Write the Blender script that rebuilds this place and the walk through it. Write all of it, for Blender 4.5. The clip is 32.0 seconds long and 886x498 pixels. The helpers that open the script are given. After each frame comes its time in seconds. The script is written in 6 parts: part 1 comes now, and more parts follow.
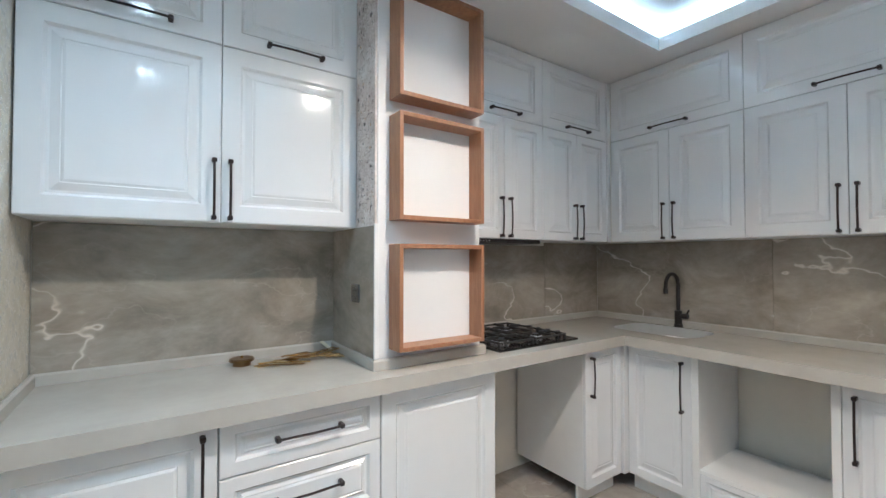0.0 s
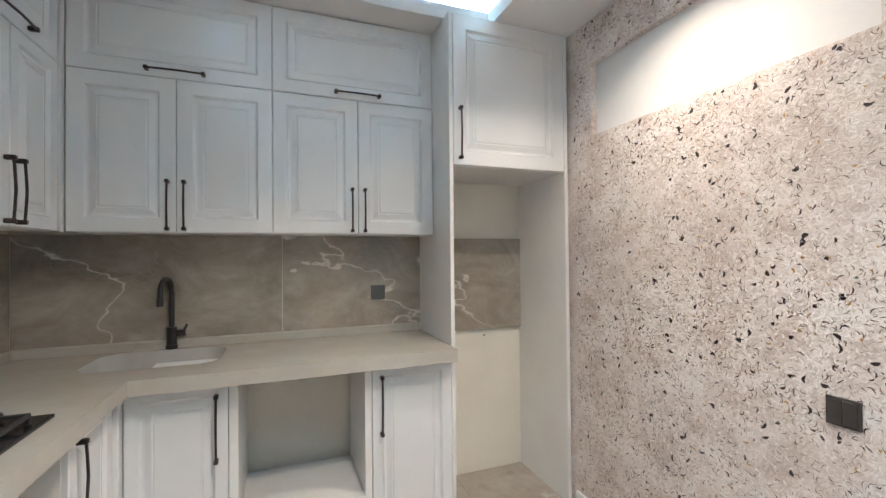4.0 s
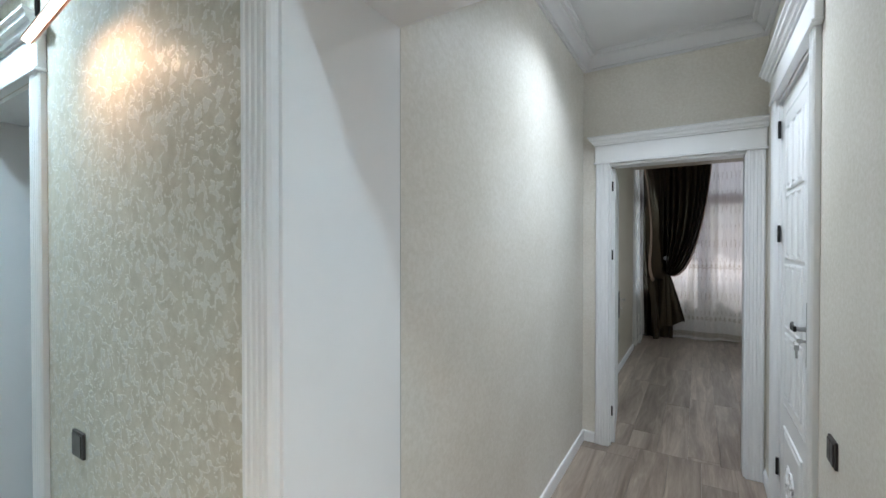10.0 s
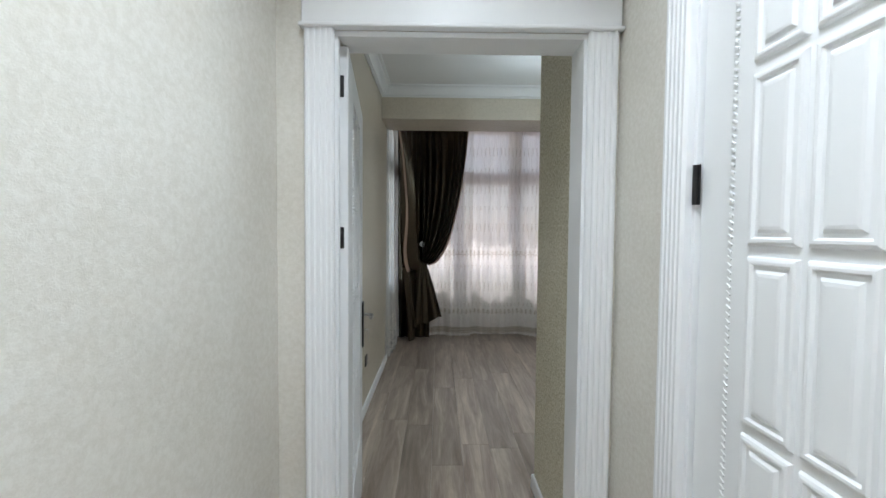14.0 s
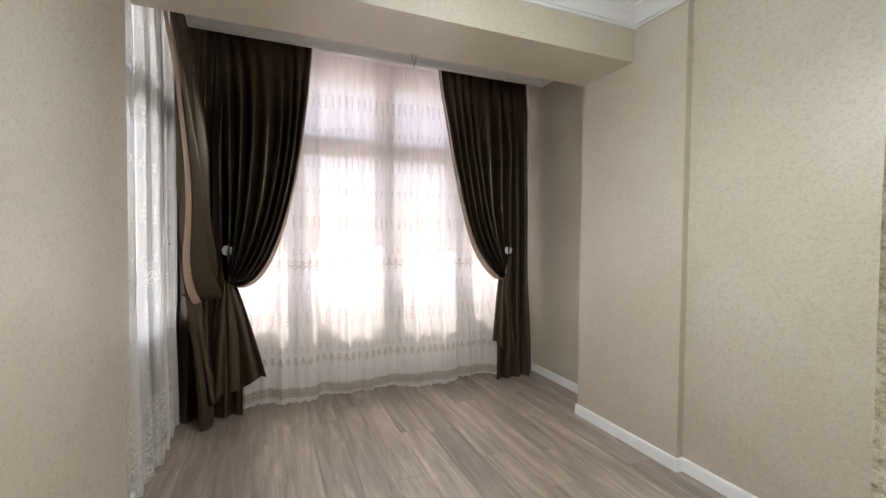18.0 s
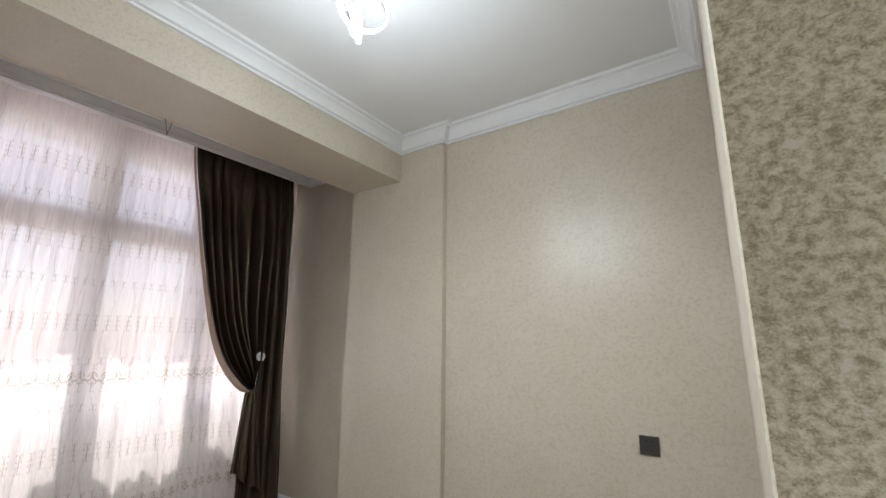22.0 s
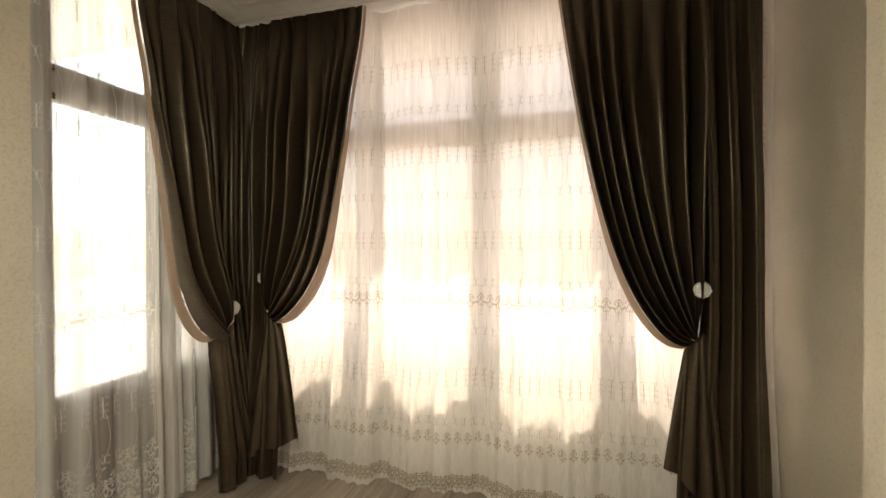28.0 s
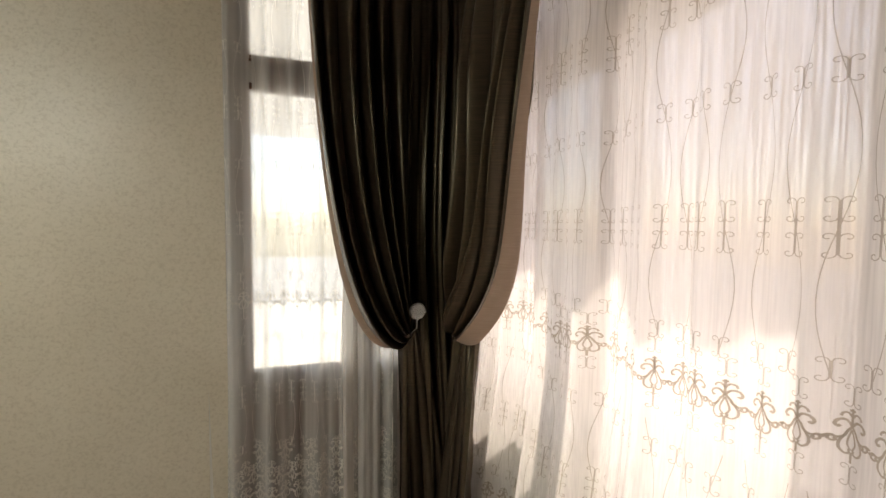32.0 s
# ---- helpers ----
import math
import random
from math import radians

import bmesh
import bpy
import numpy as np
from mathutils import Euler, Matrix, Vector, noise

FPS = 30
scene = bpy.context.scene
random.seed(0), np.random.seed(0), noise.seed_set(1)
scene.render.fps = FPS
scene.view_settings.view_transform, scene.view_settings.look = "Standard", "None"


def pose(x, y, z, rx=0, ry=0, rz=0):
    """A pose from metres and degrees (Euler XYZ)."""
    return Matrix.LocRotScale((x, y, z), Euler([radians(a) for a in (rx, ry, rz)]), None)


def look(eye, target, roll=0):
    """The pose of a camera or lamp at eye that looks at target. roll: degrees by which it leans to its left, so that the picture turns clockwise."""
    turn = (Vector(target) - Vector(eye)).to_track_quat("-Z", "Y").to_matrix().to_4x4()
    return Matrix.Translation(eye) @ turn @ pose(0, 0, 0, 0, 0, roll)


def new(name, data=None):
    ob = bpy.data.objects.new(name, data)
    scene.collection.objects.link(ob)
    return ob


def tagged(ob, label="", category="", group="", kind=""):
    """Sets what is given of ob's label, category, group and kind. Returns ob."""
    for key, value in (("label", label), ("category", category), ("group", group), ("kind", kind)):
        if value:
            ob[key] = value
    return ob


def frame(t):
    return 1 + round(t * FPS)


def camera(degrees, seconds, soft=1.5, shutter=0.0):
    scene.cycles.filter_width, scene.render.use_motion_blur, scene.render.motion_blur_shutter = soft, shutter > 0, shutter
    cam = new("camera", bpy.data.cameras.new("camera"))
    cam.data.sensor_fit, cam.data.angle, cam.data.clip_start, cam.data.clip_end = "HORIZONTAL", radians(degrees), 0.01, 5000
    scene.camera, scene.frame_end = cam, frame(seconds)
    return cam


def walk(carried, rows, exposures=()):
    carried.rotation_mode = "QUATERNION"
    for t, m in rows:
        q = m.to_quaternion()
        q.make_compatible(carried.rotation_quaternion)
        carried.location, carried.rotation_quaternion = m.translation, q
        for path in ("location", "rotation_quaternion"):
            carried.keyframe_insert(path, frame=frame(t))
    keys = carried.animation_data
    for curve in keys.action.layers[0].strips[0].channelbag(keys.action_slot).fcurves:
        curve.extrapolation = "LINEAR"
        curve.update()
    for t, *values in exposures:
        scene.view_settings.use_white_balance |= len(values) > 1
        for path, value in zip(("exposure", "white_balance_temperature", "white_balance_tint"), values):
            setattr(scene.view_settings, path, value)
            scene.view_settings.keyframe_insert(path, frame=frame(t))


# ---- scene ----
cam = camera(93.0, 32.0)
PATH = [
    (0, (0.314, 0.193, 1.415), (1.441, 1.845, 1.456), 0.0),
    (0.5, (0.42, 0.372, 1.424), (1.673, 1.93, 1.449), 0.2),
    (1, (0.509, 0.536, 1.421), (1.94, 1.934, 1.441), 0.2),
    (1.5, (0.588, 0.753, 1.42), (2.214, 1.918, 1.438), -0.0),
    (2, (0.695, 0.907, 1.418), (2.517, 1.731, 1.422), 0.3),
    (2.5, (0.794, 1.023, 1.409), (2.752, 1.429, 1.436), 0.3),
    (4.5, (0.713, 1.112, 1.425), (2.423, 0.074, 1.428), -0.7),
    (5, (0.687, 0.989, 1.435), (2.169, -0.353, 1.423), -0.8),
    (5.5, (0.664, 0.881, 1.433), (1.886, -0.702, 1.417), -0.8),
    (6, (0.661, 0.823, 1.436), (1.603, -0.941, 1.416), -0.4),
    (6.5, (0.691, 0.804, 1.439), (1.356, -1.082, 1.418), 0.4),
    (7, (0.709, 0.787, 1.424), (1.096, -1.175, 1.409), 0.9),
    (7.5, (0.708, 0.741, 1.415), (0.781, -1.258, 1.405), 1.0),
    (8, (0.666, 0.606, 1.409), (0.388, -1.375, 1.403), 0.8),
    (8.5, (0.589, 0.453, 1.419), (-0.046, -1.444, 1.416), 0.7),
    (9, (0.531, 0.324, 1.403), (-0.47, -1.407, 1.409), 0.8),
    (9.5, (0.521, 0.163, 1.436), (-0.903, -1.242, 1.429), 0.4),
    (10, (0.494, 0.182, 1.477), (-1.216, -0.855, 1.457), 0.0),
    (10.5, (0.436, 0.176, 1.442), (-1.437, -0.523, 1.437), 0.2),
    (11, (0.263, 0.152, 1.437), (-1.685, -0.298, 1.429), 0.1),
    (11.5, (0.065, 0.13, 1.443), (-1.916, -0.148, 1.425), -0.0),
    (12, (-0.164, 0.068, 1.428), (-2.157, -0.087, 1.4), 0.1),
    (12.5, (-0.416, 0.017, 1.416), (-2.414, -0.058, 1.372), 0.3),
    (13, (-0.741, 0.025, 1.418), (-2.74, -0.011, 1.361), 0.3),
    (13.5, (-1.067, 0.001, 1.425), (-3.066, -0.004, 1.354), 0.5),
    (15.5, (-2.361, -0.098, 1.417), (-4.357, 0.001, 1.338), 0.0),
    (16, (-2.659, -0.066, 1.418), (-4.654, 0.055, 1.341), 0.2),
    (16.5, (-2.88, -0.018, 1.411), (-4.873, 0.137, 1.335), 0.4),
    (17, (-3.106, -0.032, 1.412), (-5.079, 0.286, 1.334), 0.3),
    (17.5, (-3.306, -0.005, 1.378), (-5.232, 0.533, 1.314), 0.5),
    (18, (-3.492, 0.043, 1.386), (-5.34, 0.807, 1.325), 0.5),
    (18.5, (-3.607, 0.065, 1.415), (-5.345, 1.051, 1.347), 0.5),
    (19, (-3.699, 0.05, 1.409), (-5.255, 1.305, 1.345), 0.5),
    (19.5, (-3.76, 0.042, 1.403), (-5.058, 1.562, 1.344), 0.4),
    (20, (-3.775, 0.038, 1.411), (-4.881, 1.704, 1.355), 0.4),
    (20.5, (-3.761, 0.043, 1.411), (-4.781, 1.763, 1.385), 0.3),
    (21, (-3.734, 0.05, 1.407), (-4.727, 1.779, 1.569), 0.5),
    (21.5, (-3.705, 0.066, 1.41), (-4.673, 1.781, 1.756), 0.5),
    (22, (-3.688, 0.039, 1.408), (-4.797, 1.65, 1.83), 0.6),
    (22.5, (-3.644, 0.061, 1.386), (-5.003, 1.45, 1.859), 1.3),
    (23, (-3.638, 0.069, 1.486), (-5.171, 1.272, 1.934), 0.9),
    (23.5, (-3.623, 0.095, 1.481), (-5.255, 1.161, 1.928), 1.1),
    (24, (-3.65, 0.082, 1.434), (-5.325, 1.115, 1.794), 0.9),
    (24.5, (-3.666, 0.106, 1.421), (-5.381, 1.119, 1.602), 0.9),
    (26.5, (-4.22, 0.828, 1.413), (-6.121, 1.448, 1.435), 1.0),
    (27, (-4.43, 0.982, 1.404), (-6.401, 1.318, 1.412), 0.5),
    (27.5, (-4.608, 1.235, 1.418), (-6.606, 1.152, 1.42), 0.3),
    (28, (-4.777, 1.52, 1.47), (-6.705, 0.99, 1.449), -0.1),
    (28.5, (-5.002, 1.623, 1.45), (-6.828, 0.808, 1.421), -0.1),
    (29, (-5.262, 1.669, 1.469), (-6.991, 0.665, 1.434), 0.0),
    (29.5, (-5.505, 1.724, 1.474), (-7.136, 0.567, 1.431), 0.3),
    (30, (-5.7, 1.76, 1.49), (-7.177, 0.413, 1.432), 0.4),
    (30.5, (-5.903, 1.697, 1.467), (-7.215, 0.19, 1.405), 0.7),
    (31, (-6.014, 1.62, 1.442), (-7.218, 0.023, 1.407), 0.7),
    (31.5, (-6.241, 1.56, 1.46), (-7.217, -0.185, 1.399), 0.5),
    (32, (-6.398, 1.532, 1.49), (-6.994, -0.374, 1.382), 0.6),
]
EXPOSURES = [(0.0, 0.25, 5250, 9), (1.0, 0.32, 5450, 9), (2.5, 0.4, 5450, 9), (4.5, 0.3, 5500, 10), (6.0, 0.12, 5700, 11), (8.5, 0.25, 6250, 12), (10.0, 0.15, 6000, 11), (11.0, 0.1, 5750, 11), (12.0, 0.25, 6150, 12), (13.5, 0.45, 6150, 11), (15.5, 0.95, 6600, 14), (16.0, 1.2, 6800, 15), (17.0, 1.45, 6700, 17), (18.0, 1.5, 6650, 18), (19.0, 1.5, 7800, 14), (20.0, 1.4, 7100, 14), (21.0, 1.3, 6700, 17), (22.5, 1.25, 6450, 19), (24.5, 1.35, 7100, 16), (27.0, 1.6, 8800, 14), (29.0, 1.5, 8500, 14), (30.0, 1.25, 7500, 15), (32.0, 1.1, 7700, 15)]
walk(cam, [(t, look(eye, target, roll)) for t, eye, target, roll in PATH], EXPOSURES)

PI = math.pi

# ---------- light and sky ----------
world = bpy.data.worlds.new("sky")
scene.world = world
world.use_nodes = True
wn = world.node_tree.nodes
sky = wn.new("ShaderNodeTexSky")
sky.sky_type = "NISHITA"
sky.sun_disc = False
sky.sun_elevation, sky.sun_rotation = radians(55), radians(-96)
world.node_tree.links.new(sky.outputs[0], wn["Background"].inputs[0])
wn["Background"].inputs[1].default_value = 0.15

sun = new("sun", bpy.data.lights.new("sun", "SUN"))
sun.data.energy, sun.data.angle, sun.data.color = 2.2, radians(0.5), (1.0, 0.97, 0.92)
sun.matrix_basis = look((-14, -1.5, 20), (0, 0, 0))


def area_lamp(name, at, target, size, power, colour, shape="DISK", size_y=None):
    lamp = new(name, bpy.data.lights.new(name, "AREA"))
    lamp.data.shape, lamp.data.size, lamp.data.energy, lamp.data.color = shape, size, power, colour
    if size_y:
        lamp.data.size_y = size_y
    lamp.matrix_basis = look(at, target)
    return lamp


COOL, WARM = (0.70, 0.92, 1.0), (1.0, 0.76, 0.52)
# daylight in the window openings
area_lamp("bay_daylight", (-8.42, 0.97, 1.68), (0, 0.97, 1.68), 4.4, 14.5, (1.0, 0.75, 0.69), "RECTANGLE", 2.8)
area_lamp("balcony_daylight", (-6.64, -0.80, 1.82), (-6.64, 3.0, 1.82), 1.2, 2.0, (0.97, 1.0, 0.95), "RECTANGLE", 2.25)

# ---------- materials ----------


def shader(name):
    m = bpy.data.materials.new(name)
    m.use_nodes = True
    t = m.node_tree
    return m, t, t.nodes["Principled BSDF"]


def node(t, kind, **values):
    n = t.nodes.new(kind)
    for key, value in values.items():
        if key in n.inputs:
            n.inputs[key].default_value = value
    return n


def coords(t, scale=(1, 1, 1), random_shift=False, rotate=(0, 0, 0)):
    tc = t.nodes.new("ShaderNodeTexCoord")
    mp = t.nodes.new("ShaderNodeMapping")
    mp.inputs["Scale"].default_value = scale
    mp.inputs["Rotation"].default_value = rotate
    t.links.new(tc.outputs["Object"], mp.inputs["Vector"])
    if random_shift:
        info = t.nodes.new("ShaderNodeObjectInfo")
        mul = t.nodes.new("ShaderNodeMath")
        mul.operation = "MULTIPLY"
        mul.inputs[1].default_value = 37.0
        t.links.new(info.outputs["Random"], mul.inputs[0])
        com = t.nodes.new("ShaderNodeCombineXYZ")
        for i in range(3):
            t.links.new(mul.outputs[0], com.inputs[i])
        t.links.new(com.outputs[0], mp.inputs["Location"])
    return mp.outputs[0]


def ramp(t, fac, stops):
    r = t.nodes.new("ShaderNodeValToRGB")
    e = r.color_ramp.elements
    while len(e) < len(stops):
        e.new(0.5)
    for el, (p, c) in zip(e, stops):
        el.position, el.color = p, (*c, 1) if len(c) == 3 else c
    t.links.new(fac, r.inputs[0])
    return r.outputs[0]


def mixcol(t, a, b, fac, mode="MIX"):
    m = t.nodes.new("ShaderNodeMix")
    m.data_type, m.blend_type = "RGBA", mode
    for sock, v in ((m.inputs[6], a), (m.inputs[7], b), (m.inputs[0], fac)):
        if hasattr(v, "links"):
            t.links.new(v, sock)
        elif isinstance(v, tuple):
            sock.default_value = (*v, 1)
        else:
            sock.default_value = v
    return m.outputs[2]


def bump(t, b, height, strength, distance=0.01):
    n = node(t, "ShaderNodeBump", Strength=strength, Distance=distance)
    t.links.new(height, n.inputs["Height"])
    t.links.new(n.outputs[0], b.inputs["Normal"])
    return n


def plain(name, c1, c2=None, rough=0.5, scale=6.0, metal=0.0, bumps=0.0, bscale=60.0, coat=0.0, stretch=(1, 1, 1), rvar=0.08, bdist=0.004):
    """A surface with two scales of variation in colour, gloss and relief."""
    m, t, b = shader(name)
    c2 = c2 or tuple(v * 0.93 for v in c1)
    v = coords(t, stretch)
    n1 = node(t, "ShaderNodeTexNoise", Scale=scale, Detail=5.0, Roughness=0.6)
    t.links.new(v, n1.inputs["Vector"])
    t.links.new(ramp(t, n1.outputs[0], [(0.35, c1), (0.7, c2)]), b.inputs["Base Color"])
    n2 = node(t, "ShaderNodeTexNoise", Scale=bscale, Detail=3.0)
    t.links.new(v, n2.inputs["Vector"])
    rr = t.nodes.new("ShaderNodeMapRange")
    rr.inputs[3].default_value, rr.inputs[4].default_value = max(0.02, rough - rvar), rough + rvar
    t.links.new(n1.outputs[0], rr.inputs[0])
    t.links.new(rr.outputs[0], b.inputs["Roughness"])
    b.inputs["Metallic"].default_value = metal
    if coat:
        b.inputs["Coat Weight"].default_value, b.inputs["Coat Roughness"].default_value = coat, 0.06
    if bumps:
        bump(t, b, n2.outputs[0], bumps, bdist)
    return m


def emitter(name, colour, strength):
    m, t, b = shader(name)
    b.inputs["Base Color"].default_value = (0.9, 0.9, 0.9, 1)
    b.inputs["Emission Color"].default_value = (*colour, 1)
    b.inputs["Emission Strength"].default_value = strength
    return m


def crystal(name, dark, mid, light, scale, rough=0.45, relief=0.4):
    """Grainy quartz-sand wallpaper: blotches of three tones with a pearly sparkle."""
    m, t, b = shader(name)
    v = coords(t, (1, 1, 1.15))
    big = node(t, "ShaderNodeTexNoise", Scale=2.4, Detail=4.0)
    n1 = node(t, "ShaderNodeTexNoise", Scale=scale, Detail=5.0, Roughness=0.68, Distortion=0.3)
    n2 = node(t, "ShaderNodeTexNoise", Scale=scale * 4.5, Detail=3.0, Roughness=0.7)
    for n in (big, n1, n2):
        t.links.new(v, n.inputs["Vector"])
    h = mixcol(t, n1.outputs[0], n2.outputs[0], 0.3)
    c = ramp(t, h, [(0.40, dark), (0.5, mid), (0.60, light)])
    tone = ramp(t, big.outputs[0], [(0.3, (0.95, 0.94, 0.92)), (0.7, (1.04, 1.04, 1.04))])
    t.links.new(mixcol(t, c, tone, 1.0, "MULTIPLY"), b.inputs["Base Color"])
    t.links.new(ramp(t, h, [(0.4, (rough + 0.12,) * 3), (0.62, (rough - 0.16,) * 3)]), b.inputs["Roughness"])
    bump(t, b, h, relief, 0.003)
    return m


def marble(name, c1, c2, vein, scale=1.3, rough=0.12, random_shift=True):
    m, t, b = shader(name)
    v = coords(t, (1, 1, 1.6), random_shift)
    n0 = node(t, "ShaderNodeTexNoise", Scale=scale * 1.5, Detail=8.0, Roughness=0.66, Distortion=0.6)
    n1 = node(t, "ShaderNodeTexNoise", Scale=scale * 0.50, Detail=5.0, Roughness=0.52, Distortion=0.15)
    n3 = node(t, "ShaderNodeTexNoise", Scale=scale * 0.8, Detail=5.0, Roughness=0.55, Distortion=0.25)
    n4 = node(t, "ShaderNodeTexNoise", Scale=scale * 1.1, Detail=2.0)
    n2 = node(t, "ShaderNodeTexNoise", Scale=scale * 9, Detail=5.0)
    for n in (n0, n1, n2, n3, n4):
        t.links.new(v, n.inputs["Vector"])
    base = ramp(t, n0.outputs[0], [(0.30, c1), (0.52, tuple(0.45 * p + 0.55 * q for p, q in zip(c1, c2))), (0.72, c2)])
    vm = ramp(t, n1.outputs[0], [(0.491, (0, 0, 0)), (0.498, (0.22, 0.22, 0.22)), (0.4995, (0.8, 0.8, 0.8)), (0.5005, (0.8, 0.8, 0.8)), (0.502, (0.1, 0.1, 0.1)), (0.506, (0, 0, 0))])
    vb = ramp(t, n3.outputs[0], [(0.550, (0, 0, 0)), (0.5525, (0.35, 0.35, 0.35)), (0.555, (0, 0, 0))])
    gate = ramp(t, n4.outputs[0], [(0.36, (0.10, 0.10, 0.10)), (0.50, (1, 1, 1))])
    vm2 = mixcol(t, mixcol(t, vm, vb, 1.0, "ADD"), gate, 1.0, "MULTIPLY")
    speck = ramp(t, n2.outputs[0], [(0.3, (0.88, 0.88, 0.88)), (0.7, (1.08, 1.08, 1.08))])
    col = mixcol(t, base, vein, vm2)
    t.links.new(mixcol(t, col, speck, 0.7, "MULTIPLY"), b.inputs["Base Color"])
    b.inputs["Roughness"].default_value = rough
    return m


def flaky(name, dark, mid, light):
    """Liquid wallpaper: a mottled ground strewn with raised pearly flakes."""
    m, t, b = shader(name)
    v = coords(t, (1, 1, 1))
    ground = node(t, "ShaderNodeTexNoise", Scale=16.0, Detail=4.0, Roughness=0.6)
    shape = node(t, "ShaderNodeTexNoise", Scale=34.0, Detail=2.5, Roughness=0.55, Distortion=0.9)
    grit = node(t, "ShaderNodeTexNoise", Scale=150.0, Detail=2.0)
    for n in (ground, shape, grit):
        t.links.new(v, n.inputs["Vector"])
    mask = ramp(t, shape.outputs[0], [(0.53, (0, 0, 0)), (0.575, (1, 1, 1))])
    base = ramp(t, ground.outputs[0], [(0.36, dark), (0.62, mid)])
    pearl = ramp(t, grit.outputs[0], [(0.35, tuple(0.90 * c for c in light)), (0.65, light)])
    mix = t.nodes.new("ShaderNodeMixRGB")
    for q, src in enumerate((mask, base, pearl)):
        t.links.new(src, mix.inputs[q])
    t.links.new(mix.outputs[0], b.inputs["Base Color"])
    t.links.new(ramp(t, shape.outputs[0], [(0.53, (0.52,) * 3), (0.575, (0.27,) * 3)]), b.inputs["Roughness"])
    bump(t, b, mixcol(t, mask, grit.outputs[0], 0.35), 0.55, 0.002)
    return m


def flecks(name):
    """Rough liquid-wallpaper plaster: pale fibres with dark, brown and pale chips."""
    m, t, b = shader(name)
    v = coords(t, (1.0, 1.0, 1.0))
    big = node(t, "ShaderNodeTexNoise", Scale=5.0, Detail=6.0, Roughness=0.7)
    fib = node(t, "ShaderNodeTexNoise", Scale=38.0, Detail=4.0, Roughness=0.6, Distortion=2.5)
    for n in (big, fib):
        t.links.new(v, n.inputs["Vector"])
    col = ramp(t, big.outputs[0], [(0.32, (0.57, 0.485, 0.445)), (0.52, (0.75, 0.685, 0.655)), (0.68, (0.84, 0.805, 0.785))])
    col = mixcol(t, col, ramp(t, fib.outputs[0], [(0.35, (0.72, 0.68, 0.64)), (0.6, (1.05, 1.05, 1.05))]), 0.8, "MULTIPLY")
    t.links.new(col, b.inputs["Base Color"])
    b.inputs["Roughness"].default_value = 0.75
    bump(t, b, fib.outputs[0], 0.55, 0.006)
    return m


def wood(name, dark, light, along=(1, 14, 14), rough=0.4, random_shift=True, ring=3.0, relief=0.05):
    m, t, b = shader(name)
    v = coords(t, along, random_shift)
    n1 = node(t, "ShaderNodeTexNoise", Scale=ring, Detail=7.0, Roughness=0.65, Distortion=0.6)
    n2 = node(t, "ShaderNodeTexNoise", Scale=ring * 7, Detail=3.0)
    for n in (n1, n2):
        t.links.new(v, n.inputs["Vector"])
    c = ramp(t, n1.outputs[0], [(0.28, dark), (0.55, tuple((a + c) / 2 for a, c in zip(dark, light))), (0.75, light)])
    g = ramp(t, n2.outputs[0], [(0.3, (0.85, 0.85, 0.85)), (0.7, (1.05, 1.05, 1.05))])
    c = mixcol(t, c, g, 0.8, "MULTIPLY")
    if random_shift:
        info = t.nodes.new("ShaderNodeObjectInfo")
        c = mixcol(t, c, ramp(t, info.outputs["Random"], [(0.0, (0.78, 0.78, 0.78)), (1.0, (1.14, 1.14, 1.14))]), 1.0, "MULTIPLY")
    t.links.new(c, b.inputs["Base Color"])
    b.inputs["Roughness"].default_value = rough
    bump(t, b, n2.outputs[0], relief, 0.002)
    return m


def fabric(name, c1, c2, sheen=0.5, rough=0.42, gloss=(1.0, 1.0, 1.0)):
    m, t, b = shader(name)
    v = coords(t, (3, 3, 90))
    n1 = node(t, "ShaderNodeTexNoise", Scale=4.0, Detail=3.0)
    v2 = coords(t, (1, 1, 1))
    n2 = node(t, "ShaderNodeTexNoise", Scale=400.0, Detail=2.0)
    t.links.new(v, n1.inputs["Vector"])
    t.links.new(v2, n2.inputs["Vector"])
    t.links.new(ramp(t, n1.outputs[0], [(0.35, c1), (0.7, c2)]), b.inputs["Base Color"])
    b.inputs["Roughness"].default_value = rough
    b.inputs["Sheen Weight"].default_value = sheen
    b.inputs["Sheen Roughness"].default_value = 0.4
    b.inputs["Specular Tint"].default_value = (*gloss, 1)
    b.inputs["Specular IOR Level"].default_value = 0.5 if gloss[2] > 0.9 else 0.85
    bump(t, b, n2.outputs[0], 0.15, 0.001)
    return m


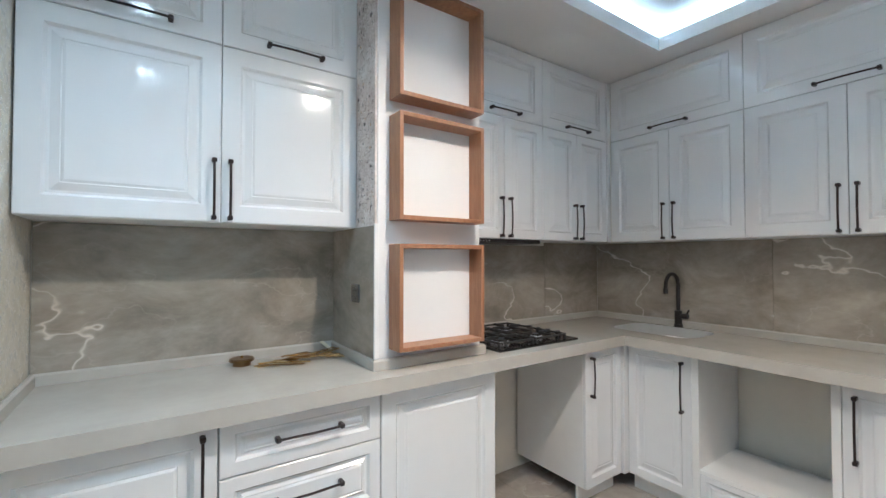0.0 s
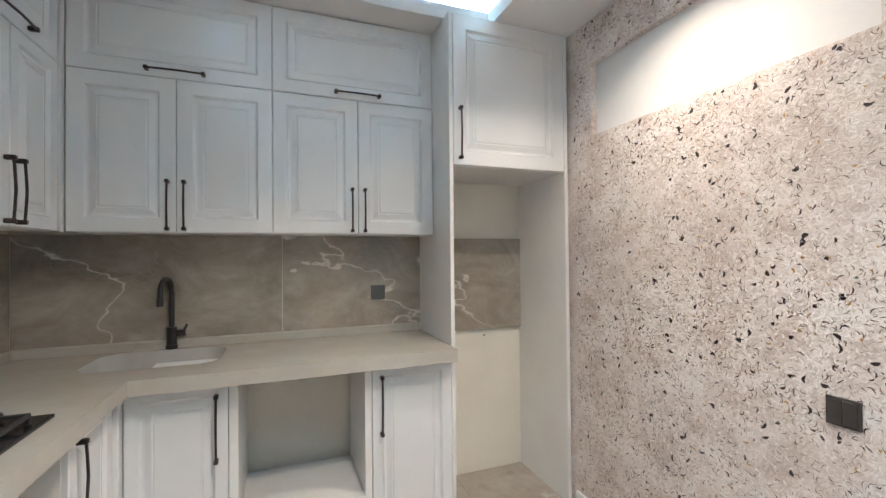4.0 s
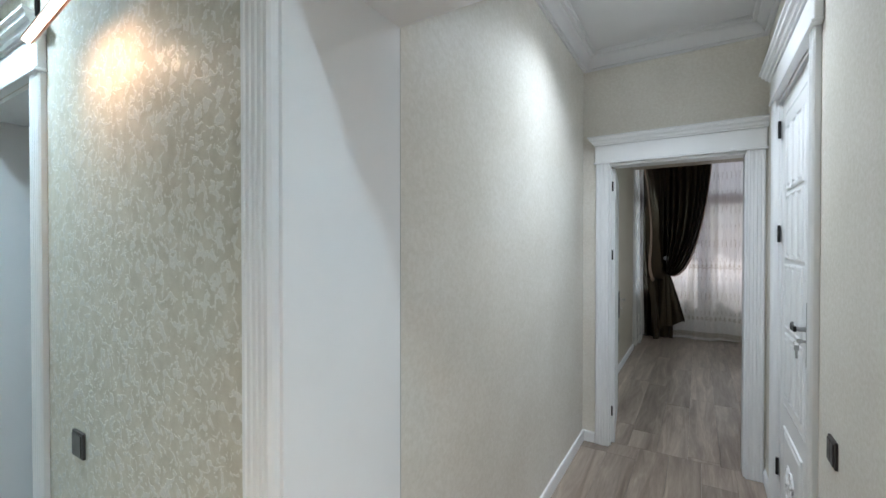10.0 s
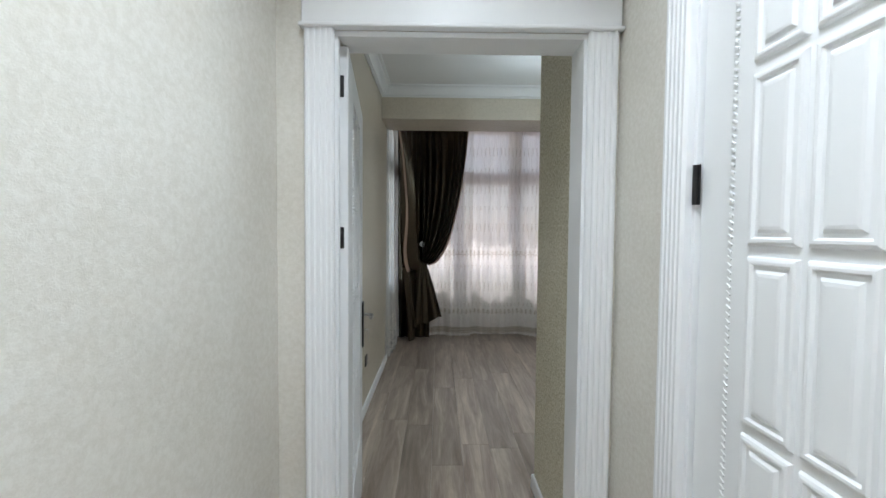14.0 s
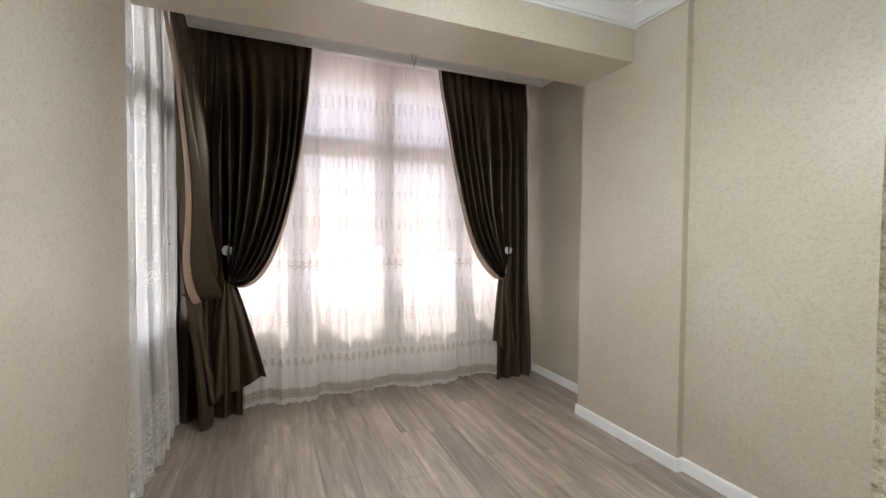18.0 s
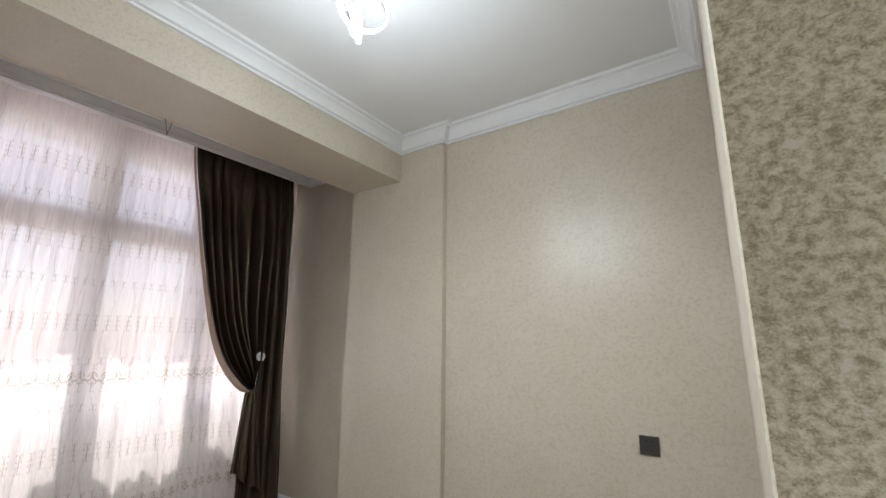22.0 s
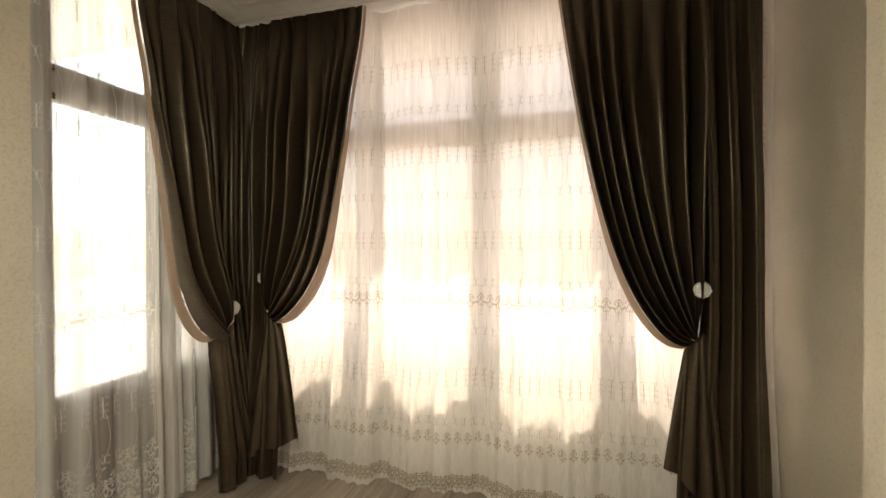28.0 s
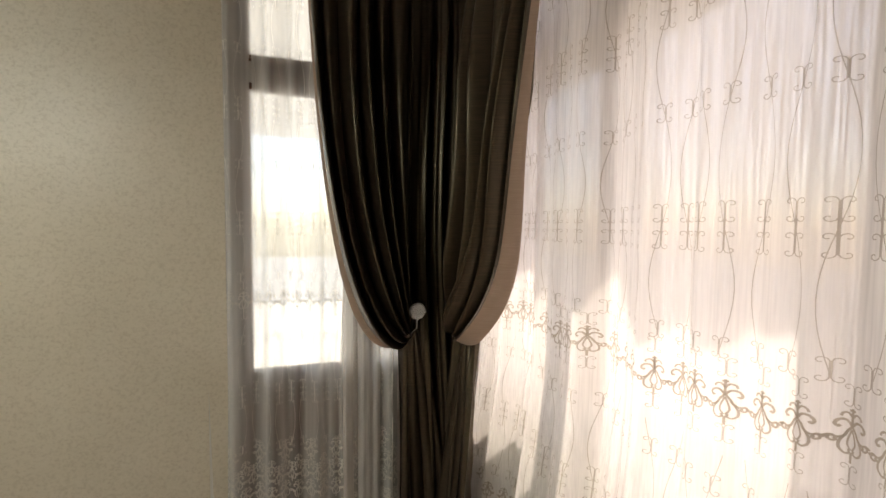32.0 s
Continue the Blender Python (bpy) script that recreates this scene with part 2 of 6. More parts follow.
def sheer_cloth(name, colour, clear, spread=0.08, across=60.0):
    """Thin voile: part of the light goes straight through, the rest is scattered."""
    m = bpy.data.materials.new(name)
    m.use_nodes = True
    t = m.node_tree
    t.nodes.remove(t.nodes["Principled BSDF"])
    out = t.nodes["Material Output"]
    tl = node(t, "ShaderNodeBsdfTranslucent", Color=(*colour, 1))
    df = node(t, "ShaderNodeBsdfDiffuse", Color=(*colour, 1))
    tr = node(t, "ShaderNodeBsdfTransparent", Color=(1, 1, 1, 1))
    a = node(t, "ShaderNodeMixShader", Fac=0.45)
    t.links.new(tl.outputs[0], a.inputs[1])
    t.links.new(df.outputs[0], a.inputs[2])
    c = t.nodes.new("ShaderNodeMixShader")
    v = coords(t, (across, across, across * 0.03))
    n = node(t, "ShaderNodeTexNoise", Scale=1.0 if across < 30 else 3.0, Detail=2.0)
    t.links.new(v, n.inputs["Vector"])
    rr = t.nodes.new("ShaderNodeMapRange")
    rr.inputs[1].default_value, rr.inputs[2].default_value = 0.3, 0.7
    rr.inputs[3].default_value, rr.inputs[4].default_value = 1 - clear - spread, 1 - clear + spread
    t.links.new(n.outputs[0], rr.inputs[0])
    t.links.new(rr.outputs[0], c.inputs[0])
    t.links.new(tr.outputs[0], c.inputs[1])
    t.links.new(a.outputs[0], c.inputs[2])
    t.links.new(c.outputs[0], out.inputs[0])
    return m


def glass_pane(name):
    m, t, b = shader(name)
    b.inputs["Base Color"].default_value = (0.97, 0.99, 0.98, 1)
    b.inputs["Transmission Weight"].default_value = 1.0
    b.inputs["Roughness"].default_value = 0.0
    b.inputs["IOR"].default_value = 1.1
    return m


LACQUER = plain("white_lacquer", (0.76, 0.77, 0.78), (0.73, 0.74, 0.755), 0.14, 1.5, coat=0.5, bumps=0.02, bscale=14, rvar=0.03, bdist=0.002)
CARCASS = plain("white_melamine", (0.78, 0.78, 0.77), (0.73, 0.73, 0.72), 0.42, 3)
WHITE_PAINT = plain("white_paint", (0.80, 0.80, 0.80), (0.76, 0.76, 0.77), 0.45, 3, bumps=0.04, bscale=90)
DOOR_PAINT = plain("door_paint", (0.89, 0.90, 0.91), (0.86, 0.87, 0.88), 0.32, 3, bumps=0.03, bscale=120, rvar=0.015)
CEILING = plain("ceiling_paint", (0.78, 0.78, 0.78), (0.74, 0.74, 0.745), 0.8, 1.2, bumps=0.04, bscale=120)
PLASTER = plain("bare_plaster", (0.80, 0.765, 0.68), (0.72, 0.69, 0.61), 0.85, 2.2, bumps=0.15, bscale=30)
WALLPAPER = crystal("cream_wallpaper", (0.66, 0.635, 0.545), (0.70, 0.675, 0.585), (0.74, 0.72, 0.635), 55, 0.5, 0.25)
CORRIDORPAPER = crystal("pale_cream_wallpaper", (0.72, 0.69, 0.62), (0.76, 0.73, 0.665), (0.80, 0.775, 0.715), 60, 0.45, 0.45)
EMBOSSED = flaky("embossed_cream_wallpaper", (0.56, 0.525, 0.435), (0.65, 0.615, 0.525), (0.86, 0.84, 0.775))
GOLDPAPER = crystal("beige_gold_wallpaper", (0.48, 0.42, 0.335), (0.555, 0.495, 0.405), (0.625, 0.565, 0.475), 70, 0.34, 0.5)
GRAINPAPER = crystal("coarse_gold_wallpaper", (0.40, 0.35, 0.22), (0.68, 0.63, 0.48), (0.88, 0.85, 0.75), 88, 0.42, 0.8)
FLECKED = flecks("flecked_plaster")
MARBLE = marble("grey_marble_tile", (0.205, 0.182, 0.15), (0.45, 0.405, 0.345), (0.80, 0.73, 0.66), 1.6)
FLOORTILE = marble("grey_floor_tile", (0.30, 0.265, 0.23), (0.44, 0.40, 0.36), (0.55, 0.52, 0.48), 2.0, 0.22)
QUARTZ = plain("grey_quartz", (0.46, 0.435, 0.39), (0.42, 0.395, 0.355), 0.11, 9, bumps=0.01, bscale=200, rvar=0.04)
BOXWOOD = wood("walnut_veneer", (0.24, 0.105, 0.05), (0.42, 0.215, 0.11), (14, 14, 1.2), 0.42, False)
LAMINATE = wood("greyed_oak_laminate", (0.20, 0.150, 0.120), (0.58, 0.485, 0.405), (0.7, 7.5, 7.5), 0.34, True, 1.9)
LAMINATE_PALE = wood("pale_greyed_oak_laminate", (0.18, 0.155, 0.135), (0.66, 0.60, 0.53), (0.8, 12, 12), 0.36, True, 2.4)
BLACK = plain("black_metal", (0.018, 0.017, 0.018), (0.03, 0.028, 0.028), 0.38, 30, metal=0.3)
DARKBAR = plain("bronze_black_handle", (0.03, 0.022, 0.022), (0.05, 0.038, 0.036), 0.3, 30, metal=0.6)
ENAMEL = plain("black_enamel", (0.012, 0.012, 0.013), (0.02, 0.02, 0.02), 0.16, 20)
CASTIRON = plain("cast_iron", (0.014, 0.014, 0.014), (0.03, 0.03, 0.03), 0.6, 40, bumps=0.2, bscale=200)
GREYPLATE = plain("grey_metal_plate", (0.20, 0.20, 0.20), (0.16, 0.16, 0.16), 0.22, 20, metal=0.7)
STEEL = plain("brushed_steel", (0.55, 0.55, 0.54), (0.45, 0.45, 0.45), 0.28, 20, metal=1.0)
# grey of the painted gap shadow at the corridor reveal
GAP_SHADE = plain("grey_gap_shade", (0.30, 0.30, 0.30), (0.24, 0.24, 0.24), 0.6, 20)
SWITCH = plain("dark_grey_plastic", (0.055, 0.047, 0.045), (0.04, 0.036, 0.035), 0.35, 30)
COPPER = plain("copper_tube", (0.42, 0.20, 0.13), (0.36, 0.16, 0.11), 0.3, 20, metal=0.9)
BRONZE = plain("bronze_gilt", (0.20, 0.12, 0.05), (0.14, 0.08, 0.035), 0.3, 20, metal=0.8)
PALEPLASTIC = plain("pale_plastic", (0.70, 0.62, 0.46), (0.62, 0.55, 0.42), 0.3, 20)
GOLD = plain("gilt_metal", (0.80, 0.60, 0.30), (0.62, 0.43, 0.18), 0.25, 20, metal=1.0)
PVC = plain("brown_window_profile", (0.13, 0.062, 0.042), (0.095, 0.047, 0.032), 0.4, 8, bumps=0.05, bscale=60)
DRAPE = fabric("brown_satin", (0.010, 0.0065, 0.0045), (0.050, 0.0335, 0.022), 0.0, 0.33, (1.0, 0.84, 0.62))
LINING = fabric("taupe_lining", (0.36, 0.25, 0.19), (0.42, 0.30, 0.23), 0.1, 0.5)
VOILE = sheer_cloth("white_voile", (0.90, 0.865, 0.835), 0.07)
VOILE_FINE = sheer_cloth("fine_white_voile", (0.92, 0.91, 0.895), 0.46, 0.25, 13.0)
LACE = sheer_cloth("lace_thread", (0.56, 0.49, 0.41), 0.12)
VINE = sheer_cloth("fine_vine_thread", (0.68, 0.61, 0.54), 0.25)
LACE_WHITE = sheer_cloth("white_lace_thread", (0.86, 0.84, 0.80), 0.1)
PEARL = plain("pearl_beads", (0.80, 0.79, 0.77), (0.7, 0.69, 0.68), 0.15, 90, coat=1.0)
MIRROR, _t, _b = shader("mirror_silver")
_b.inputs["Base Color"].default_value, _b.inputs["Metallic"].default_value, _b.inputs["Roughness"].default_value = (0.9, 0.92, 0.92, 1), 1.0, 0.01
GLASS = glass_pane("clear_glass")
FROST = plain("frosted_glass", (0.45, 0.415, 0.38), (0.40, 0.37, 0.34), 0.35, 4)
LED_COOL = emitter("cool_led", (0.72, 0.95, 1.0), 13.0)
LED_KITCHEN = emitter("kitchen_led", (0.70, 0.94, 1.0), 42.0)
LED_SPOT = emitter("spot_led", (0.85, 0.97, 1.0), 40.0)
LED_WARM = emitter("warm_led", (1.0, 0.72, 0.5), 16.0)
LED_PINK = emitter("pendant_led", (1.0, 0.80, 0.80), 9.0)
LED_RING = emitter("ring_led", (0.80, 0.96, 1.0), 30.0)
GROUND = plain("pale_paving", (0.42, 0.41, 0.38), (0.34, 0.33, 0.31), 0.9, 3, bumps=0.2)

# ---------- geometry helpers ----------


def mesh_of(name, bm, material, smooth=None):
    me = bpy.data.meshes.new(name)
    bmesh.ops.recalc_face_normals(bm, faces=bm.faces)
    bm.to_mesh(me)
    bm.free()
    me.materials.append(material)
    if smooth is not None:
        me.polygons.foreach_set("use_smooth", [True] * len(me.polygons))
        me.set_sharp_from_angle(angle=radians(smooth))
    return me


def part(name, bm, material, parent, label="", smooth=None):
    ob = new(name, mesh_of(name, bm, material, smooth))
    ob.parent = parent
    return tagged(ob, label) if label else ob


def structure(name, bm, material, label="", category="", smooth=None):
    return tagged(new(name, mesh_of(name, bm, material, smooth)), label, category, "", "structure")


def thing(name, at, label, category, group="", turn=0.0):
    ob = new(name)
    ob.empty_display_size = 0.05
    ob.matrix_basis = pose(*at, 0, 0, turn)
    return tagged(ob, label, category, group)


def box(x0, x1, y0, y1, z0, z1, bevel=0.0, bm=None, segments=1):
    """A box between the given planes, its edges rounded by bevel."""
    own = bmesh.new()
    vs = [own.verts.new((x, y, z)) for x in (x0, x1) for y in (y0, y1) for z in (z0, z1)]
    for q in ((0, 1, 3, 2), (4, 6, 7, 5), (0, 4, 5, 1), (2, 3, 7, 6), (0, 2, 6, 4), (1, 5, 7, 3)):
        own.faces.new([vs[i] for i in q])
    bmesh.ops.recalc_face_normals(own, faces=own.faces)
    if bevel:
        bmesh.ops.bevel(own, geom=own.edges[:], offset=bevel, segments=segments, affect="EDGES", profile=0.6)
    if bm is None:
        return own
    me = bpy.data.meshes.new("tmp")
    own.to_mesh(me)
    own.free()
    bm.from_mesh(me)
    bpy.data.meshes.remove(me)
    return bm


def moved(bm, m):
    bmesh.ops.transform(bm, matrix=m, verts=bm.verts)
    return bm


def merged(*bms):
    out = bmesh.new()
    for b in bms:
        me = bpy.data.meshes.new("tmp")
        b.to_mesh(me)
        b.free()
        out.from_mesh(me)
        bpy.data.meshes.remove(me)
    return out


def cylinder(radius, depth, segs=20, r2=None, bevel=0.0):
    bm = bmesh.new()
    bmesh.ops.create_cone(bm, cap_ends=True, segments=segs, radius1=radius, radius2=radius if r2 is None else r2, depth=depth)
    if bevel:
        rim = [e for e in bm.edges if abs(e.verts[0].co.z - e.verts[1].co.z) < 1e-6]
        bmesh.ops.bevel(bm, geom=rim, offset=bevel, segments=2, affect="EDGES")
    return bm


def tube(points, radius, segs=10, closed=False, flat=1.0):
    """A rod of round section along a line of points."""
    pts = [Vector(p) for p in points]
    n = len(pts)
    bm = bmesh.new()
    rings = []
    up = Vector((0, 0, 1))
    for i, p in enumerate(pts):
        a = pts[(i - 1) % n] if closed or i else pts[i]
        b = pts[(i + 1) % n] if closed or i < n - 1 else pts[i]
        d = (b - a).normalized()
        side = d.cross(up)
        if side.length < 0.05:
            side = d.cross(Vector((0, 1, 0)))
        side.normalize()
        top = side.cross(d).normalized()
        rings.append([bm.verts.new(p + radius * (math.cos(2 * PI * k / segs) * side + flat * math.sin(2 * PI * k / segs) * top)) for k in range(segs)])
    for i in range(n if closed else n - 1):
        r, s = rings[i], rings[(i + 1) % n]
        for k in range(segs):
            bm.faces.new((r[k], r[(k + 1) % segs], s[(k + 1) % segs], s[k]))
    if not closed:
        bm.faces.new(rings[0])
        bm.faces.new(rings[-1])
    return bm


def moulding(profile, points, closed=False):
    """A section of (out, z) pairs swept along a line in plan with mitred corners; out points to the left of the way."""
    bm = bmesh.new()
    pts = [Vector((x, y)) for x, y in points]
    n = len(pts)
    rings = []
    for i, p in enumerate(pts):
        d0 = (p - pts[(i - 1) % n]).normalized() if closed or i else None
        d1 = (pts[(i + 1) % n] - p).normalized() if closed or i < n - 1 else None
        d0, d1 = d0 or d1, d1 or d0
        n0, n1 = Vector((-d0.y, d0.x)), Vector((-d1.y, d1.x))
        m = (n0 + n1) / (1 + n0.dot(n1))
        rings.append([bm.verts.new((p.x + m.x * o, p.y + m.y * o, z)) for o, z in profile])
    k = len(profile)
    for i in range(n if closed else n - 1):
        r, s = rings[i], rings[(i + 1) % n]
        for j in range(k):
            bm.faces.new((r[j], r[(j + 1) % k], s[(j + 1) % k], s[j]))
    if not closed:
        bm.faces.new(rings[0])
        bm.faces.new(rings[-1])
    return bm


def crown(z, size=0.11):
    """Section of a plaster cornice whose foot is at z; it reaches size upwards and outwards."""
    s = size
    return [(0.0005, z), (0.12 * s, z), (0.14 * s, z + 0.10 * s), (0.26 * s, z + 0.14 * s), (0.30 * s, z + 0.30 * s), (0.42 * s, z + 0.52 * s), (0.62 * s, z + 0.66 * s),
            (0.66 * s, z + 0.76 * s), (0.84 * s, z + 0.80 * s), (0.88 * s, z + 0.93 * s), (1.0 * s, z + 0.95 * s), (1.0 * s, z + s), (0.0005, z + s)]


SKIRT = [(0.0005, 0.001), (0.014, 0.001), (0.014, 0.068), (0.010, 0.078), (0.0005, 0.08)]


def panelled(w, h, t, loops):
    """A front of width w and height h, foot at the origin's height, facing -y; loops are (inset, depth) of its moulded face."""
    bm = bmesh.new()

    def ring(i, y):
        return [bm.verts.new(c) for c in ((-w / 2 + i, y, i), (w / 2 - i, y, i), (w / 2 - i, y, h - i), (-w / 2 + i, y, h - i))]
    rings = [ring(0, t)] + [ring(i, d) for i, d in loops]
    bm.faces.new(rings[0])
    for a, b in zip(rings, rings[1:]):
        for k in range(4):
            bm.faces.new((a[k], a[(k + 1) % 4], b[(k + 1) % 4], b[k]))
    bm.faces.new(rings[-1])
    return bm


def raised(frame_w=0.058):
    f = frame_w
    g = f + (0.027 if f > 0.049 else 0.013)
    return [(0.0, 0.003), (0.003, 0.0), (f, 0.0), (f + 0.003, 0.004), (f + 0.009, 0.0115), (f + 0.018, 0.0115), (g + 0.016, 0.003), (g + 0.019, 0.0055), (g + 0.028, 0.002)]


def wall_with_openings(axis, a0, a1, t0, t1, z0, z1, openings):
    """A wall along x or y from a0 to a1, between t0 and t1 across, with openings (from, to, foot, head)."""
    bm = bmesh.new()

    def put(u0, u1, w0, w1):
        if u1 - u0 > 1e-4 and w1 - w0 > 1e-4:
            if axis == "x":
                box(u0, u1, t0, t1, w0, w1, 0, bm)
            else:
                box(t0, t1, u0, u1, w0, w1, 0, bm)
    at = a0
    for o0, o1, foot, head in sorted(openings):
        put(at, o0, z0, z1)
        put(o0, o1, z0, foot)
        put(o0, o1, head, z1)
        at = o1
    put(at, a1, z0, z1)
    return bm

# ---------- walls, floors and ceilings ----------
# kitchen and living room
structure("wall_north", wall_with_openings("x", -0.2, 3.36, 2.29, 2.41, 0, 2.9, []), PLASTER, "bare cream plaster wall behind kitchen units", "wall")
structure("wall_east", wall_with_openings("y", -0.58, 2.29, 3.24, 3.36, 0, 2.9, []), PLASTER, "bare cream plaster wall behind sink counter", "wall")
west = wall_with_openings("y", -3.5, 2.29, -0.45, -0.06, 0, 2.9, [(-0.55, 0.51, 0, 2.10), (-2.72, -1.89, 0, 2.09)])
structure("wall_west", west, EMBOSSED, "embossed pearly cream wallpapered wall with doorways", "wall")
structure("wall_west_pilaster", box(-0.45, 0.03, -4.2, -3.5, 0, 2.9), EMBOSSED, "cream wallpapered pilaster with sconce", "wall")
structure("wall_west_far", box(-0.5, -0.35, -6.8, -4.2, 0, 2.9), WALLPAPER, "cream wallpapered living room wall", "wall")
structure("wall_south", merged(box(0.36, 3.4, -6.95, -6.8, 0, 2.9), box(-0.5, 0.36, -6.95, -6.75, 0, 2.9)), WALLPAPER, "cream wallpapered end wall with shallow step", "wall")
structure("wall_living_east", wall_with_openings("y", -6.8, -0.58, 3.24, 3.36, 0, 2.9, [(-5.875, -4.905, 0, 2.2)]), WALLPAPER, "cream wallpapered wall with hall opening", "wall")
part_wall = merged(box(1.30, 3.24, -0.52, -0.43, 0, 2.037), box(1.30, 1.385, -0.52, -0.43, 2.037, 2.43), box(2.55, 3.24, -0.52, -0.43, 2.037, 2.43), box(1.30, 3.24, -0.52, -0.43, 2.43, 2.9))
structure("wall_partition", part_wall, FLECKED, "flecked liquid-wallpaper plaster partition wall", "wall")
structure("wall_niche_back", box(1.385, 2.55, -0.5185, -0.468, 2.037, 2.43), WHITE_PAINT, "white painted recess high in flecked wall", "wall")
structure("trim_corner", box(1.292, 1.3, -0.528, -0.516, 0, 2.9, 0.002), BLACK, "dark metal corner bead on partition end", "trim")
# room behind the second doorway
structure("wall_side_room", merged(box(-1.9, -1.8, -3.1, -0.7, 0, 2.6), box(-1.8, -0.45, -3.2, -3.1, 0, 2.6), box(-1.8, -0.45, -0.75, -0.66, 0, 2.6), box(-1.9, -0.45, -3.2, -0.66, 2.6, 2.7)), WALLPAPER, "plain cream walls of an unlit side room", "wall")
# entrance hall behind the living room
structure("wall_hall", merged(box(4.6, 4.7, -6.8, -4.2, 0, 2.6), box(3.36, 4.7, -6.95, -6.8, 0, 2.6), box(3.36, 4.7, -4.2, -4.1, 0, 2.6), box(3.36, 4.7, -6.95, -4.1, 2.6, 2.7)), WHITE_PAINT, "white walls of the small entrance hall", "wall")
# corridor
structure("wall_corridor_south", box(-2.77, -0.45, -0.68, -0.56, 0, 2.95), CORRIDORPAPER, "smooth cream wallpapered corridor wall", "wall")
structure("wall_corridor_north", wall_with_openings("x", -2.77, -0.45, 0.55, 0.67, 0, 2.95, [(-2.365, -1.515, 0, 2.25)]), CORRIDORPAPER, "smooth cream wallpapered corridor wall with door", "wall")
structure("wall_corridor_end", wall_with_openings("y", -0.68, 0.67, -2.90, -2.77, 0, 2.95, [(-0.405, 0.453, 0, 2.07)]), CORRIDORPAPER, "cream wallpapered corridor end wall", "wall")
# unseen backing added so no outside light enters round the closed door
structure("wall_door_backing", box(-2.4, -1.4, 0.68, 0.71, 0, 2.4), PLASTER, "unseen backing added to block light behind the closed door", "wall")
# bedroom
structure("wall_bedroom_south", box(-6.02, -2.90, -0.72, -0.605, 0, 3.05), GOLDPAPER, "beige gold wallpapered bedroom wall", "wall")
structure("wall_bedroom_entry", box(-3.675, -2.90, 0.51, 0.63, 0, 2.95), GRAINPAPER, "coarse pearly gold wallpapered entry wall", "wall")
structure("wall_bedroom_east", box(-3.674, -3.54, 0.6305, 2.32, 0, 2.95), GOLDPAPER, "beige gold wallpapered bedroom wall", "wall")
structure("wall_bedroom_north", box(-5.23, -3.54, 2.32, 2.48, 0, 2.95), GOLDPAPER, "beige gold wallpapered bedroom wall with socket", "wall")
structure("wall_bedroom_column", box(-6.10, -5.23, 2.275, 2.72, 0, 3.1), GOLDPAPER, "beige gold wallpapered column", "wall")
structure("wall_bay_north", box(-7.5, -6.10, 2.575, 2.72, 0, 3.1), GOLDPAPER, "beige gold wallpapered bay wall", "wall")
structure("beam", box(-6.10, -5.618, -0.605, 2.275, 2.546, 3.1), GOLDPAPER, "wallpapered ceiling beam before the window bay", "beam")
structure("wall_bay_west", wall_with_openings("y", -0.72, 2.575, -7.5, -7.38, 0, 3.1, [(-0.5, 2.45, 0.76, 2.95)]), WHITE_PAINT, "white wall round the bay window", "wall")
structure("wall_bay_south", wall_with_openings("x", -7.5, -6.02, -0.76, -0.64, 0, 3.1, [(-7.25, -6.035, 0.02, 2.95)]), WHITE_PAINT, "white wall round the balcony door", "wall")


def tray_ceiling(name, x0, x1, y0, y1, z, hx0, hx1, hy0, hy1, top, label):
    """A dropped ceiling with a rectangular opening under a higher slab."""
    bm = bmesh.new()
    for a in ((x0, x1, y0, hy0), (x0, x1, hy1, y1), (x0, hx0, hy0, hy1), (hx1, x1, hy0, hy1)):
        box(*a, z, z + 0.05, 0, bm)
    for a in ((hx0 - 0.012, hx0, hy0 - 0.012, hy1 + 0.012), (hx1, hx1 + 0.012, hy0 - 0.012, hy1 + 0.012), (hx0, hx1, hy0 - 0.012, hy0), (hx0, hx1, hy1, hy1 + 0.012)):
        box(*a, z + 0.0505, z + 0.075, 0, bm)
    box(x0, x1, y0, y1, top, top + 0.06, 0, bm)
    return structure(name, bm, CEILING, label, "ceiling")


tray_ceiling("ceiling_kitchen", -0.06, 3.24, -0.58, 2.29, 2.66, 0.5, 2.80, 0.05, 1.53, 2.80, "white dropped kitchen ceiling with lit tray")
tray_ceiling("ceiling_living", -0.35, 3.24, -6.8, -0.58, 2.57, 0.43, 2.68, -5.88, -1.15, 2.78, "white dropped living room ceiling with lit tray")
structure("ceiling_corridor", box(-2.77, -0.45, -0.56, 0.55, 2.87, 2.95), CEILING, "white corridor ceiling", "ceiling")
structure("ceiling_bedroom", box(-5.618, -2.90, -0.605, 2.32, 2.86, 2.95), CEILING, "white bedroom ceiling", "ceiling")
structure("ceiling_bay", box(-7.38, -6.10, -0.64, 2.575, 2.98, 3.1), CEILING, "white bay ceiling", "ceiling")
# unseen slab, its edge set by the sun's shadow line on the voile
structure("shade_slab_above", box(-8.53, -7.5, -2.0, 4.0, 3.12, 3.27), CEILING, "unseen projecting slab above the bay that shades the upper voile", "balcony")
# unseen cover added over all ceilings against light from the sky
structure("unseen_roof_cover", box(-7.5, 4.7, -6.95, 2.72, 3.12, 3.2), CEILING, "unseen slab added above the rooms to keep out sky light", "ceiling")


